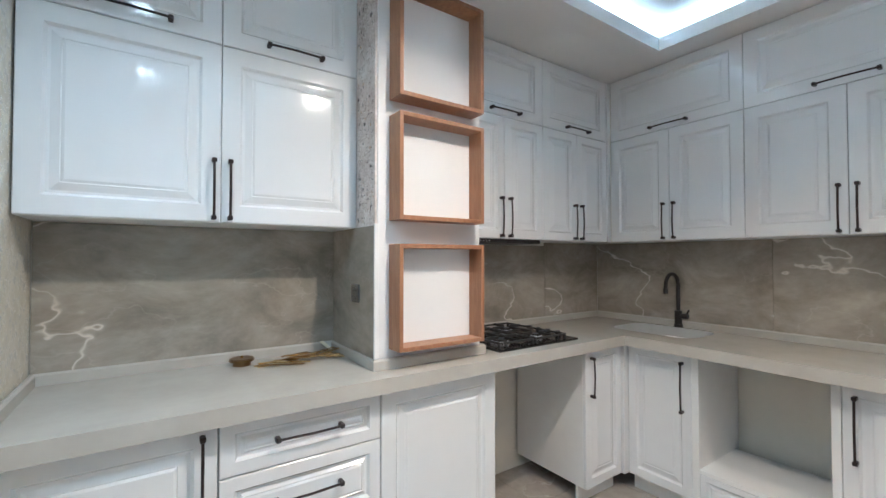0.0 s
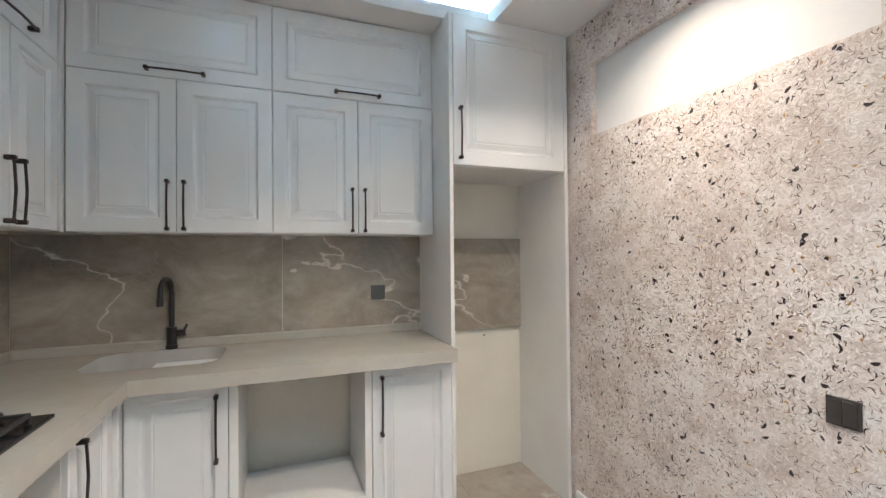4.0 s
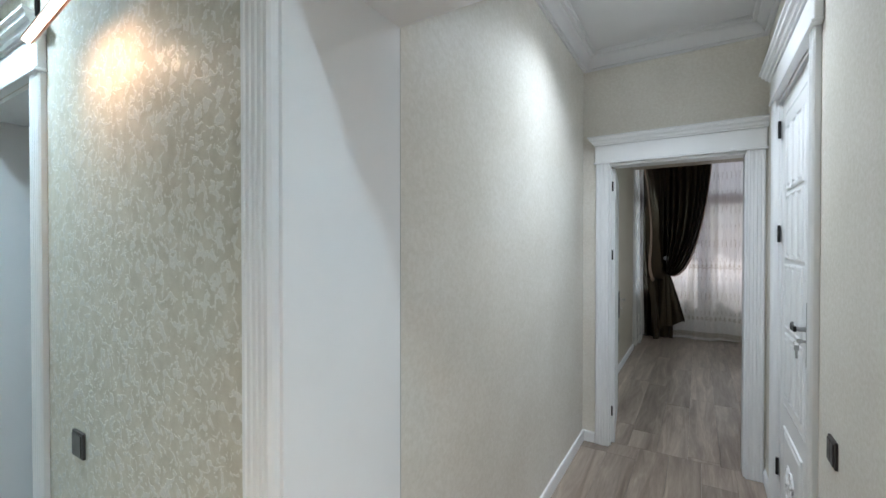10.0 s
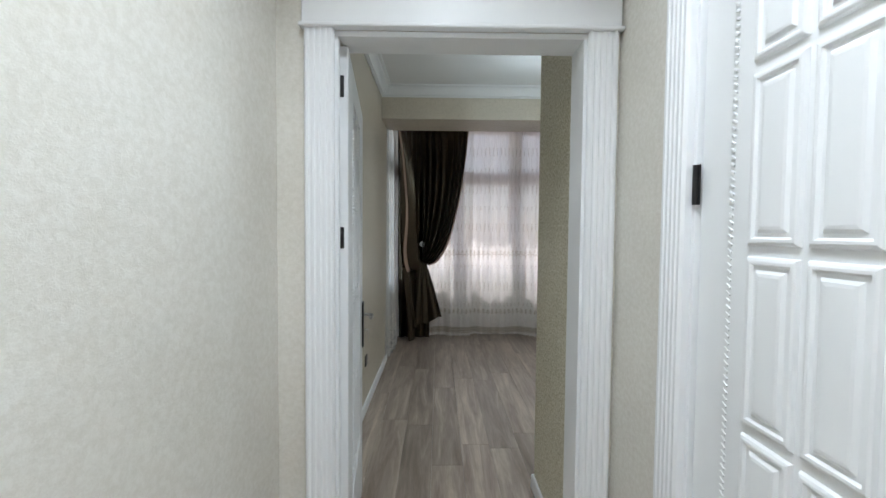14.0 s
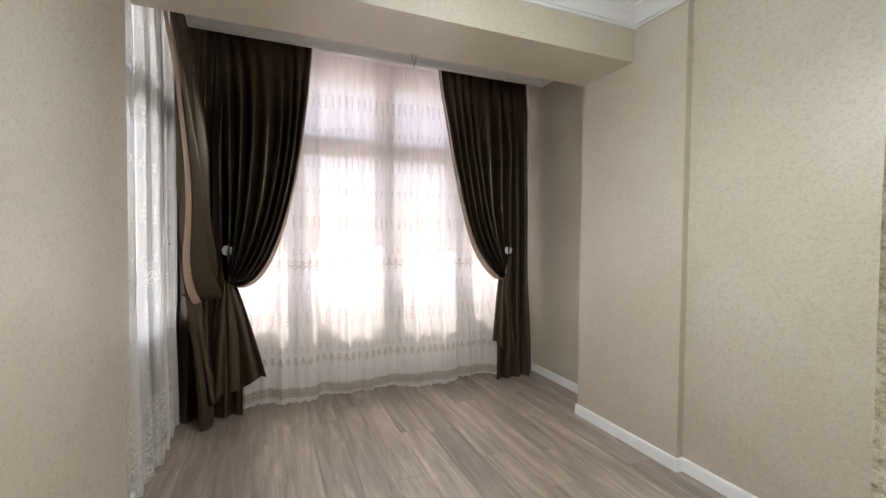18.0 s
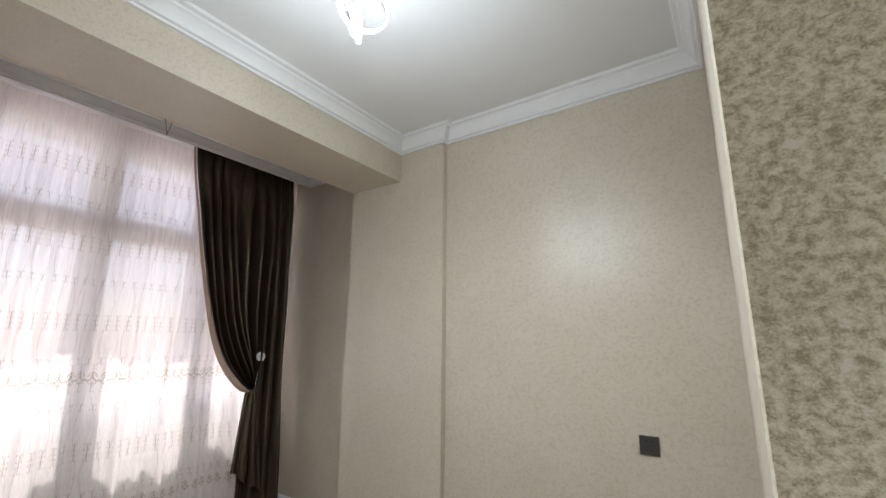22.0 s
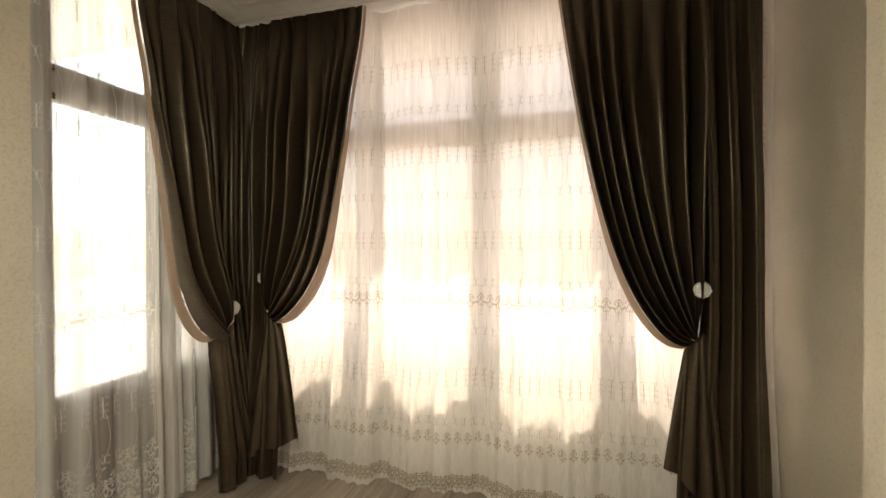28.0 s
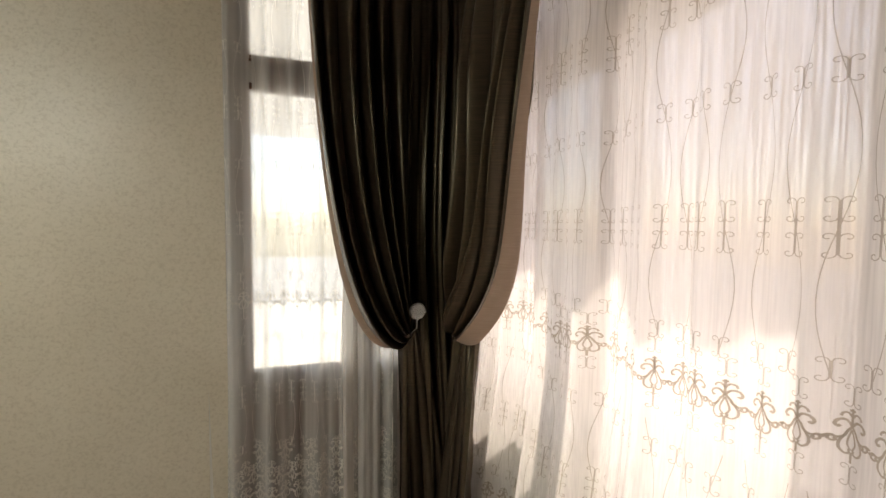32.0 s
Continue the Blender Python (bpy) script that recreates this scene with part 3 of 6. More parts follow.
def led_strip(name, x0, x1, y0, y1, z, glow):
    ob = thing(name, ((x0 + x1) / 2, (y0 + y1) / 2, z), "glowing cool white led strip hidden in ceiling tray", "led strip", "led strips")
    w, l = (x1 - x0) / 2, (y1 - y0) / 2
    part("backing", box(-w - 0.003, w + 0.003, -l - 0.003, l + 0.003, 0, 0.003), WHITE_PAINT, ob)
    part("diodes", box(-w, w, -l, l, 0.0035, 0.008), glow, ob, "glowing cool diodes")


for x0, x1, y0, y1, z, glow in ((0.5, 2.8, 0.05, 1.53, 2.712, LED_KITCHEN), (0.43, 2.68, -5.88, -1.15, 2.622, LED_COOL)):
    led_strip("led_strip", x0 - 0.075, x0 - 0.05, y0, y1, z, glow)
    led_strip("led_strip", x1 + 0.05, x1 + 0.075, y0, y1, z, glow)
    led_strip("led_strip", x0, x1, y1 + 0.05, y1 + 0.075, z, glow)
    led_strip("led_strip", x0, x1, y0 - 0.075, y0 - 0.05, z, glow)

# cornices and skirtings
structure("trim_cornice_living", moulding(crown(2.475, 0.095), [(-0.06, -0.6), (-0.06, -3.5), (0.03, -3.5), (0.03, -4.2), (-0.35, -4.2), (-0.35, -6.75), (0.36, -6.75), (0.36, -6.8), (3.24, -6.8), (3.24, -0.6)]), CEILING, "white stepped plaster cornice", "cornice", 30)
structure("trim_cornice_corridor", moulding(crown(2.765, 0.105), [(-0.45, 0.55), (-2.77, 0.55), (-2.77, -0.56), (-0.45, -0.56)]), CEILING, "white stepped plaster cornice", "cornice", 30)
structure("trim_cornice_bedroom", moulding(crown(2.756, 0.11), [(-3.675, 0.63), (-3.675, 2.32), (-5.23, 2.32), (-5.23, 2.275), (-5.618, 2.275), (-5.618, -0.605), (-2.90, -0.605), (-2.90, 0.51), (-3.675, 0.51)], True), CEILING, "white stepped plaster cornice", "cornice", 30)
structure("trim_cornice_bay", moulding(crown(2.885, 0.095), [(-6.10, -0.50), (-6.10, 2.575), (-7.06, 2.575), (-7.06, -0.50)], True), CEILING, "white stepped plaster cornice", "cornice", 30)
for pts in ([(-0.06, -0.62), (-0.06, -1.77)], [(-0.06, -2.83), (-0.06, -3.5), (0.03, -3.5), (0.03, -4.2), (-0.35, -4.2), (-0.35, -6.75), (0.36, -6.75), (0.36, -6.8), (3.24, -6.8), (3.24, -5.98)], [(3.24, -4.78), (3.24, -0.521), (1.3, -0.521), (1.3, -0.43), (2.70, -0.43)],
            [(3.36, -6.8), (4.6, -6.8)], [(-0.47, 0.55), (-1.43, 0.55)], [(-2.46, 0.55), (-2.77, 0.55)], [(-2.77, -0.47), (-2.77, -0.56), (-0.47, -0.56)],
            [(-6.02, -0.605), (-2.90, -0.605)], [(-2.90, 0.51), (-3.675, 0.51), (-3.675, 2.32), (-5.23, 2.32), (-5.23, 2.275), (-6.10, 2.275), (-6.10, 2.575), (-7.38, 2.575), (-7.38, -0.6)]):
    structure("baseboard", moulding(SKIRT, pts), DOOR_PAINT, "white painted baseboard", "baseboard")


# ---------- door trims ----------
def casing_leg(height, width=0.095, thick=0.024):
    """A fluted upright, foot at the origin, its back on y = 0, facing -y."""
    prof = [(0, 0), (0, -thick * 0.7), (0.006, -thick)]
    n = 4
    step = (width - 0.02) / n
    for i in range(n):
        u = 0.010 + i * step
        prof += [(u, -thick), (u + step * 0.25, -thick), (u + step * 0.4, -thick + 0.0035), (u + step * 0.7, -thick + 0.0035), (u + step * 0.85, -thick)]
    prof += [(width - 0.006, -thick), (width, -thick * 0.7), (width, 0)]
    bm = bmesh.new()
    a = [bm.verts.new((u, y, 0.002)) for u, y in prof]
    b = [bm.verts.new((u, y, height)) for u, y in prof]
    k = len(prof)
    for j in range(k):
        bm.faces.new((a[j], a[(j + 1) % k], b[(j + 1) % k], b[j]))
    bm.faces.new(a)
    bm.faces.new(b)
    return bm


def door_trim(at, turn, w, h, depth, head=True, legs=(1, 1), slim=1.0, near=None, label="white fluted door casing with cornice head"):
    """Casing, head and lining of an opening of width w and height h; at is the middle of its foot on the wall's face."""
    ob = tagged(thing("door_frame", at, label, "door frame", "", turn), kind="structure")
    if legs[0]:
        part("casing", moved(casing_leg(h + 0.03), Matrix.Translation((-w / 2 - 0.105, -0.0005, 0))), DOOR_PAINT, ob)
    if legs[1]:
        part("casing", moved(casing_leg(h + 0.03, 0.095 * slim), Matrix.Translation((w / 2 + 0.010, -0.0005, 0))), DOOR_PAINT, ob)
    for s in (-1, 1):
        part("lining", box(*sorted((s * (w / 2 + 0.018), s * w / 2)), 0.0, near if near and s < 0 else depth, 0.002, h + 0.018, 0.001), DOOR_PAINT, ob)
    part("lining", box(-w / 2, w / 2, 0.0, depth, h, h + 0.018, 0.001), DOOR_PAINT, ob)
    if head:
        W = w / 2 + 0.11
        part("frieze", box(-W, W, -0.028, -0.0005, h + 0.031, h + 0.15, 0.003), DOOR_PAINT, ob)
        cor = [(0.0, h + 0.1505), (0.036, h + 0.1505), (0.038, h + 0.160), (0.048, h + 0.164), (0.052, h + 0.178), (0.064, h + 0.184), (0.066, h + 0.198), (0.076, h + 0.203), (0.076, h + 0.213), (0.0, h + 0.213)]
        bm = bmesh.new()
        k = len(cor)
        a = [bm.verts.new((-W - max(o - 0.03, 0), -o - 0.0005, z)) for o, z in cor]
        b = [bm.verts.new((W + max(o - 0.03, 0), -o - 0.0005, z)) for o, z in cor]
        for j in range(k):
            bm.faces.new((a[j], a[(j + 1) % k], b[(j + 1) % k], b[j]))
        bm.faces.new(a)
        bm.faces.new(b)
        part("cornice", bm, DOOR_PAINT, ob)
        part("bead", box(-W - 0.008, W + 0.008, -0.036, -0.0005, h + 0.018, h + 0.0305, 0.003), DOOR_PAINT, ob)
    return ob


door_trim((-2.77, 0.036, 0), 90, 0.794, 2.05, 0.13, near=0.026)
door_trim((-1.94, 0.55, 0), 0, 0.81, 2.23, 0.12, slim=0.7)
door_trim((-0.06, -2.305, 0), 90, 0.79, 2.07, 0.39)
wide = door_trim((-0.06, -0.02, 0), 90, 1.02, 2.08, 0.39, False, label="white fluted casing of the wide corridor opening")
part("casing", moved(casing_leg(1.23), Matrix.Translation((0.615, -0.0005, 2.111)) @ pose(0, 0, 0, 0, -90, 0)), DOOR_PAINT, wide)
door_trim((3.24, -5.39, 0), -90, 0.93, 2.18, 0.12, True, label="white casing of the entrance hall opening")
structure("trim_reveal_joint", merged(box(-0.56, -0.451, 0.543, 0.5495, 0.0, 2.2, 0.002), box(-0.47, -0.451, -0.5595, -0.548, 0.0, 2.2, 0.002)), DOOR_PAINT, "thin white joint strip beside the reveal", "trim")


# thin grey strips paint the shadow of the gap where lining meets wall
structure("trim_gap_shade", merged(box(-0.4535, -0.4502, -0.535, -0.5318, 0.0, 2.08), box(-0.4535, -0.4502, 0.4918, 0.495, 0.0, 2.08)), GAP_SHADE, "thin grey strip imitating the gap shadow at the reveal edge", "trim")


# ---------- door leaves ----------
def lever_set(parent, x, z, side, y=0.0):
    """Black back plate with a lever that points to side (-1 or 1), and a key below."""
    plate = part("door_handle", moved(box(-0.027, 0.027, -0.009, 0, -0.132, 0.132, 0.004, None, 2), Matrix.Translation((x, y, z))), BLACK, parent, "black lever handle on long plate")
    zl = z + 0.026
    part("rose", merged(box(x - 0.013, x + 0.013, y - 0.013, y - 0.009, zl - 0.017, zl + 0.017, 0.002), box(x - 0.008, x + 0.008, y - 0.044, y - 0.0131, zl - 0.009, zl + 0.009, 0.002)), STEEL, plate, "brushed steel rose and neck")
    lever = bmesh.new()
    rings = []
    for dx, dy, half in ((-0.014, 0.050, 0.0105), (0.045, 0.052, 0.0105), (0.062, 0.050, 0.0102), (0.13, 0.036, 0.0092)):
        rings.append([lever.verts.new((x + side * dx, y - dy + o, zl + q * half)) for o, q in ((-0.005, -0.85), (-0.005, 0.85), (-0.0035, 1.0), (0.005, 1.0), (0.005, -1.0), (-0.0035, -1.0))])
    for a, b in zip(rings, rings[1:]):
        for k in range(6):
            lever.faces.new((a[k], a[(k + 1) % 6], b[(k + 1) % 6], b[k]))
    lever.faces.new(rings[0])
    lever.faces.new(rings[-1])
    part("lever", lever, BLACK, plate)
    part("key", merged(tube([(x, y - 0.009, z - 0.022), (x, y - 0.026, z - 0.022)], 0.0055, 10), box(x - 0.002, x + 0.002, y - 0.042, y - 0.0261, z - 0.030, z - 0.014, 0.0015),
                         tube([(x, y - 0.042 + 0.010 * math.cos(k * PI / 8), z - 0.031 + 0.010 * math.sin(k * PI / 8)) for k in range(16)], 0.0011, 6, True),
                         box(x - 0.0015, x + 0.0015, y - 0.050, y - 0.034, z - 0.060, z - 0.040, 0.0012), box(x - 0.0012, x + 0.0012, y - 0.046, y - 0.038, z - 0.092, z - 0.0602, 0.0008)), STEEL, plate, "small steel keys on a ring")


def hinges(parent, x, y, zs):
    for z in zs:
        part("hinge", merged(moved(cylinder(0.007, 0.09, 10), Matrix.Translation((x, y, z))), box(x - 0.012, x + 0.012, y + 0.001, y + 0.004, z - 0.045, z + 0.045)), BLACK, parent, "black steel hinge")


door2 = tagged(thing("door", (-1.94, 0.562, 0.006), "closed white panelled door with rope beading", "door"), kind="structure")
leaf = part("leaf", box(-0.402, 0.402, 0, 0.04, 0, 2.216, 0.002), DOOR_PAINT, door2)
fr = [(0.0, 0.0), (0.003, -0.006), (0.008, -0.008), (0.013, -0.008), (0.017, -0.003), (0.024, -0.003), (0.030, -0.008), (0.036, -0.009)]
for row in range(4):
    for col in range(3):
        part("panel", moved(panelled(0.118, 0.324, 0.0005, fr), Matrix.Translation((-0.190 + col * 0.1325, -0.0006, 0.71 + row * 0.3435))), DOOR_PAINT, leaf)
part("panel", moved(panelled(0.43, 0.44, 0.0005, fr), Matrix.Translation((-0.055, -0.0006, 0.12))), DOOR_PAINT, leaf, "carved lower panel")
orn = bmesh.new()
for k in range(4):
    for s_ in (-1, 1):
        c = tube([(0.02 * s_, 0, 0.0)] + [(s_ * (0.05 + 0.035 * math.cos(2.4 - q * 0.55)), 0, 0.035 + 0.035 * math.sin(2.4 - q * 0.55)) for q in range(9)], 0.006, 6)
        moved(c, pose(-0.055, -0.0105, 0.34, 0, 90 * k, 0))
        me = bpy.data.meshes.new("tmp")
        c.to_mesh(me)
        c.free()
        orn.from_mesh(me)
        bpy.data.meshes.remove(me)
part("carving", orn, DOOR_PAINT, leaf, "carved scroll ornament", 60)
rope = bmesh.new()
spots = [(x, 0.66 + k * 0.0145, 28) for k in range(102) for x in (-0.30, 0.19)] + [(-0.285 + k * 0.0145, z, 118) for k in range(33) for z in (0.66, 2.135)]
for x, z, a in spots:
    f = moved(box(-0.0075, 0.0075, -0.003, 0, -0.0034, 0.0034, 0.0015), pose(x, -0.0005, z, 0, a, 0))
    me = bpy.data.meshes.new("tmp")
    f.to_mesh(me)
    f.free()
    rope.from_mesh(me)
    bpy.data.meshes.remove(me)
part("rope_beading", rope, DOOR_PAINT, leaf)
lever_set(door2, 0.275, 1.110, -1)
hinges(door2, -0.405, -0.012, (0.29, 1.53, 2.08))
part("strike_plate", box(0.4035, 0.4045, -0.008, 0.016, 0.95, 1.2), STEEL, door2, "steel strike plate")

door1 = tagged(thing("door", (-2.822, -0.360, 0.006), "open white glazed door with twelve frosted panes", "door", "", 187.0), kind="structure")
# leaf runs along local x from the hinge; its glazed face looks into the passage
part("stile", box(0.0, 0.2265, -0.02, 0.02, 0, 2.036, 0.003), DOOR_PAINT, door1)
part("stile", box(0.6345, 0.85, -0.02, 0.02, 0, 2.036, 0.003), DOOR_PAINT, door1)
part("rail", box(0.227, 0.634, -0.02, 0.02, 0, 0.37, 0.003), DOOR_PAINT, door1)
part("rail", box(0.227, 0.634, -0.02, 0.02, 1.92, 2.036, 0.003), DOOR_PAINT, door1)
for i in range(1, 3):
    x = 0.227 + i * 0.1357
    part("muntin", box(x - 0.014, x + 0.014, -0.016, 0.016, 0.3705, 1.9195, 0.005), DOOR_PAINT, door1)
for j in range(1, 4):
    z = 0.37 + j * 0.3875
    for i in range(3):
        x = 0.227 + i * 0.1357
        part("muntin", box(x + 0.0145, x + 0.1212, -0.0155, 0.0155, z - 0.014, z + 0.014, 0.005), DOOR_PAINT, door1)
for i in range(3):
    for j in range(4):
        x, z = 0.227 + i * 0.1357, 0.37 + j * 0.3875
        pane = part("pane", box(x + 0.006, x + 0.1297, -0.003, 0.003, z + 0.006, z + 0.381), FROST, door1, "grey frosted glass pane")
        for y in (-0.0105, 0.0105):
            bead = merged(box(x + 0.0148, x + 0.1207, y - 0.005, y + 0.005, z + 0.0148, z + 0.024, 0.002), box(x + 0.0148, x + 0.1207, y - 0.005, y + 0.005, z + 0.362, z + 0.3725, 0.002),
                          box(x + 0.0148, x + 0.024, y - 0.005, y + 0.005, z + 0.025, z + 0.361, 0.002), box(x + 0.1115, x + 0.1207, y - 0.005, y + 0.005, z + 0.025, z + 0.361, 0.002))
            part("bead", bead, DOOR_PAINT, pane)
for z in (0.237, 1.396, 1.903):
    flag = merged(box(-0.0035, -0.0005, -0.006, 0.020, z - 0.036, z + 0.036, 0.002), box(-0.0035, -0.0005, 0.0205, 0.03, z - 0.05, z + 0.05, 0.001), moved(cylinder(0.006, 0.10, 10), Matrix.Translation((-0.006, 0.024, z))))
    part("hinge", flag, BLACK, door1, "black butterfly hinge")


def lever_far(parent, x, z, y, out):
    plate = part("door_handle", moved(box(-0.022, 0.022, -0.0045, 0.0045, -0.12, 0.12, 0.004, None, 2), Matrix.Translation((x, y + out * 0.005, z))), BLACK, parent, "black lever handle on long plate")
    part("lever", tube([(x, y + out * 0.01, z + 0.05), (x, y + out * 0.05, z + 0.05), (x - 0.05, y + out * 0.056, z + 0.052), (x - 0.12, y + out * 0.05, z + 0.058)], 0.009, 8), STEEL, plate, "", 40)
    part("key", merged(tube([(x, y + out * 0.01, z - 0.03), (x, y + out * 0.035, z - 0.03)], 0.004, 8), box(x - 0.004, x + 0.004, y + out * 0.034 - 0.001, y + out * 0.034 + 0.001, z - 0.09, z - 0.034)), STEEL, plate)


lever_far(door1, 0.80, 0.925, -0.0205, -1)
lever_far(door1, 0.80, 0.925, 0.0205, 1)
rope = bmesh.new()
for k in range(115):
    for y in (-0.0215, 0.0215):
        f = moved(box(-0.008, 0.008, -0.002, 0.002, -0.004, 0.004, 0.001), pose(0.187, y, 0.2 + k * 0.0145, 0, 20, 0))
        me = bpy.data.meshes.new("tmp")
        f.to_mesh(me)
        f.free()
        rope.from_mesh(me)
        bpy.data.meshes.remove(me)
part("rope_beading", rope, DOOR_PAINT, door1)


# ---------- kitchen units ----------
def bow_handle(length, vertical):
    """Dark bow handle standing off the face y = 0, its middle at the origin."""
    h = length / 2
    bar = tube([(-h, -0.026, 0), (-h * 0.6, -0.029, 0), (0, -0.032, 0), (h * 0.6, -0.029, 0), (h, -0.026, 0)], 0.0048, 8)
    ends = [box(s * h - 0.0085, s * h + 0.0085, -0.034, -0.0003, -0.0085, 0.0085, 0.003) for s in (-1, 1)]
    bm = merged(bar, *ends)
    return moved(bm, pose(0, 0, 0, 0, 90, 0)) if vertical else bm


def front(parent, x0, x1, z0, z1, handle=None, frame_w=0.058, name="door"):
    """A moulded lacquered front with its handle: (v or h, x, z, length)."""
    w, h = x1 - x0 - 0.003, z1 - z0 - 0.003
    d = part(name, moved(panelled(w, h, 0.019, raised(frame_w)), Matrix.Translation(((x0 + x1) / 2, 0, z0 + 0.0015))), LACQUER, parent)
    if handle:
        part("handle", moved(bow_handle(handle[3], handle[0] == "v"), Matrix.Translation((handle[1], -0.0004, handle[2]))), DARKBAR, d, "dark bronze bow handle", 40)
    return d


def unit(name, at, turn, w, h, d, fronts, label, group, category="cabinet", toe=0.0):
    """A closed unit; at is the left foot corner of its face as one looks at it."""
    ob = thing(name, at, label, category, group, turn)
    part("body", box(0.0008, w - 0.0008, 0.0195, d, toe, h, 0.001), CARCASS, ob)
    if toe:
        part("plinth", box(0.001, w - 0.001, 0.06, 0.075, 0, toe - 0.001), CARCASS, ob)
    for f in fronts:
        front(ob, *f[:4], f[4] if len(f) > 4 else None, f[5] if len(f) > 5 else 0.064, f[6] if len(f) > 6 else "door")
    return ob


HIGH = "white lacquered wall cabinet with moulded doors and dark handles"
FLAP = "white lacquered upper cabinet with moulded flap and dark handle"
UZ, SZ, TZ = 1.523, 2.232, 2.656
# wall cabinets over the long counter
unit("wall_cabinet", (-0.055, 1.99, 1.548), 0, 1.12, SZ - 1.548, 0.30, [(0, 0.57, 0, SZ - 1.548, ("v", 0.545, 0.125, 0.215)), (0.57, 1.12, 0, SZ - 1.548, ("v", 0.60, 0.125, 0.215))], HIGH, "wall cabinets")
unit("upper_cabinet", (-0.055, 1.99, SZ), 0, 0.57, TZ - SZ, 0.30, [(0, 0.57, 0, TZ - SZ, ("h", 0.285, 0.04, 0.235))], FLAP, "upper cabinets")
unit("upper_cabinet", (0.515, 1.99, SZ), 0, 0.55, TZ - SZ, 0.30, [(0, 0.55, 0, TZ - SZ, ("h", 0.275, 0.04, 0.215))], FLAP, "upper cabinets")
for x0, x1 in ((1.65, 2.291), (2.291, 2.94)):
    w = x1 - x0
    unit("wall_cabinet", (x0, 1.99, UZ), 0, w, SZ - UZ, 0.30, [(0, w / 2, 0, SZ - UZ, ("v", w / 2 - 0.033, 0.125, 0.215), 0.05), (w / 2, w, 0, SZ - UZ, ("v", w / 2 + 0.033, 0.125, 0.215), 0.05)], HIGH, "wall cabinets")
    unit("upper_cabinet", (x0, 1.99, SZ), 0, w, TZ - SZ, 0.30, [(0, w, 0, TZ - SZ, ("h", w / 2, 0.03, 0.215))], FLAP, "upper cabinets")
corner = thing("corner_filler", (2.94, 1.992, UZ), "narrow white filler strip between wall cabinets", "cabinet")
part("strip", box(0.0005, 0.0335, -0.012, 0.018, 0, TZ - UZ, 0.001), LACQUER, corner)
# wall cabinets over the sink
for y0, y1 in ((1.98, 1.16), (1.16, 0.321)):
    w = y0 - y1
    unit("wall_cabinet", (2.974, y0, UZ), -90, w, SZ - UZ, 0.262, [(0, w / 2, 0, SZ - UZ, ("v", w / 2 - 0.033, 0.125, 0.215)), (w / 2, w, 0, SZ - UZ, ("v", w / 2 + 0.033, 0.125, 0.215))], HIGH, "wall cabinets")
    unit("upper_cabinet", (2.974, y0, SZ), -90, w, TZ - SZ, 0.262, [(0, w, 0, TZ - SZ, ("h", w / 2, 0.028, 0.225))], FLAP, "upper cabinets")
# fridge housing
housing = thing("fridge_housing", (2.725, 0.318, 0), "white tall fridge housing with empty niche below", "cabinet", "", -90)
part("side_panel", box(0.0, 0.02, 0, 0.512, 0.0, TZ, 0.001), CARCASS, housing)
part("side_panel", box(0.703, 0.725, 0, 0.512, 0.0, TZ, 0.001), CARCASS, housing)
part("top_box", box(0.0205, 0.7025, 0.0205, 0.512, 1.872, TZ, 0.001), CARCASS, housing)
front(housing, 0.021, 0.703, 1.872, TZ, ("v", 0.058, 2.035, 0.255), 0.075)
# base units along the north wall
BASE = "white lacquered base cabinet with moulded front"
unit("base_cabinet", (-0.055, 1.72, 0), 0, 0.54, 0.8885, 0.55, [(0, 0.54, 0.1, 0.886, ("v", 0.495, 0.70, 0.30))], BASE, "base cabinets", toe=0.1)
unit("drawer_unit", (0.487, 1.72, 0), 0, 0.57, 0.8885, 0.55, [(0, 0.57, 0.70, 0.886, ("h", 0.29, 0.795, 0.225), 0.045, "drawer"), (0, 0.57, 0.44, 0.699, ("h", 0.29, 0.585, 0.225), 0.045, "drawer"), (0, 0.57, 0.1, 0.439, ("h", 0.29, 0.28, 0.225), 0.045, "drawer")],
     "white lacquered unit with three moulded drawers", "base cabinets", toe=0.1)
unit("base_cabinet", (1.06, 1.72, 0), 0, 0.60, 0.8885, 0.55, [(0, 0.60, 0.1, 0.886)], "white lacquered base cabinet front without handle", "base cabinets", toe=0.1)
unit("base_cabinet", (2.335, 1.72, 0), 0, 0.343, 0.8885, 0.55, [(0, 0.343, 0.1, 0.886, ("v", 0.045, 0.73, 0.215), 0.05)], BASE, "base cabinets", toe=0.1)
# base units along the east wall
unit("base_cabinet", (2.72, 1.70, 0), -90, 0.37, 0.8885, 0.50, [(0, 0.37, 0.1, 0.886, ("v", 0.325, 0.70, 0.265), 0.05)], BASE, "base cabinets", toe=0.1)
unit("base_cabinet", (2.72, 0.725, 0), -90, 0.405, 0.8885, 0.50, [(0, 0.405, 0.1, 0.886, ("v", 0.045, 0.70, 0.265), 0.05)], BASE, "base cabinets", toe=0.1)
post = thing("corner_post", (2.6785, 1.7015, 0.1), "white corner post between base cabinets", "cabinet")
part("strip", box(0.0005, 0.06, 0.0005, 0.04, 0, 0.777, 0.001), LACQUER, post)
oven = thing("oven_housing", (2.72, 1.33, 0), "white open oven housing with low drawer, empty", "cabinet", "base cabinets", -90)
part("side_panel", box(0.001, 0.036, 0, 0.49, 0.1, 0.8885, 0.001), CARCASS, oven)
part("side_panel", box(0.572, 0.604, 0, 0.49, 0.1, 0.8885, 0.001), CARCASS, oven)
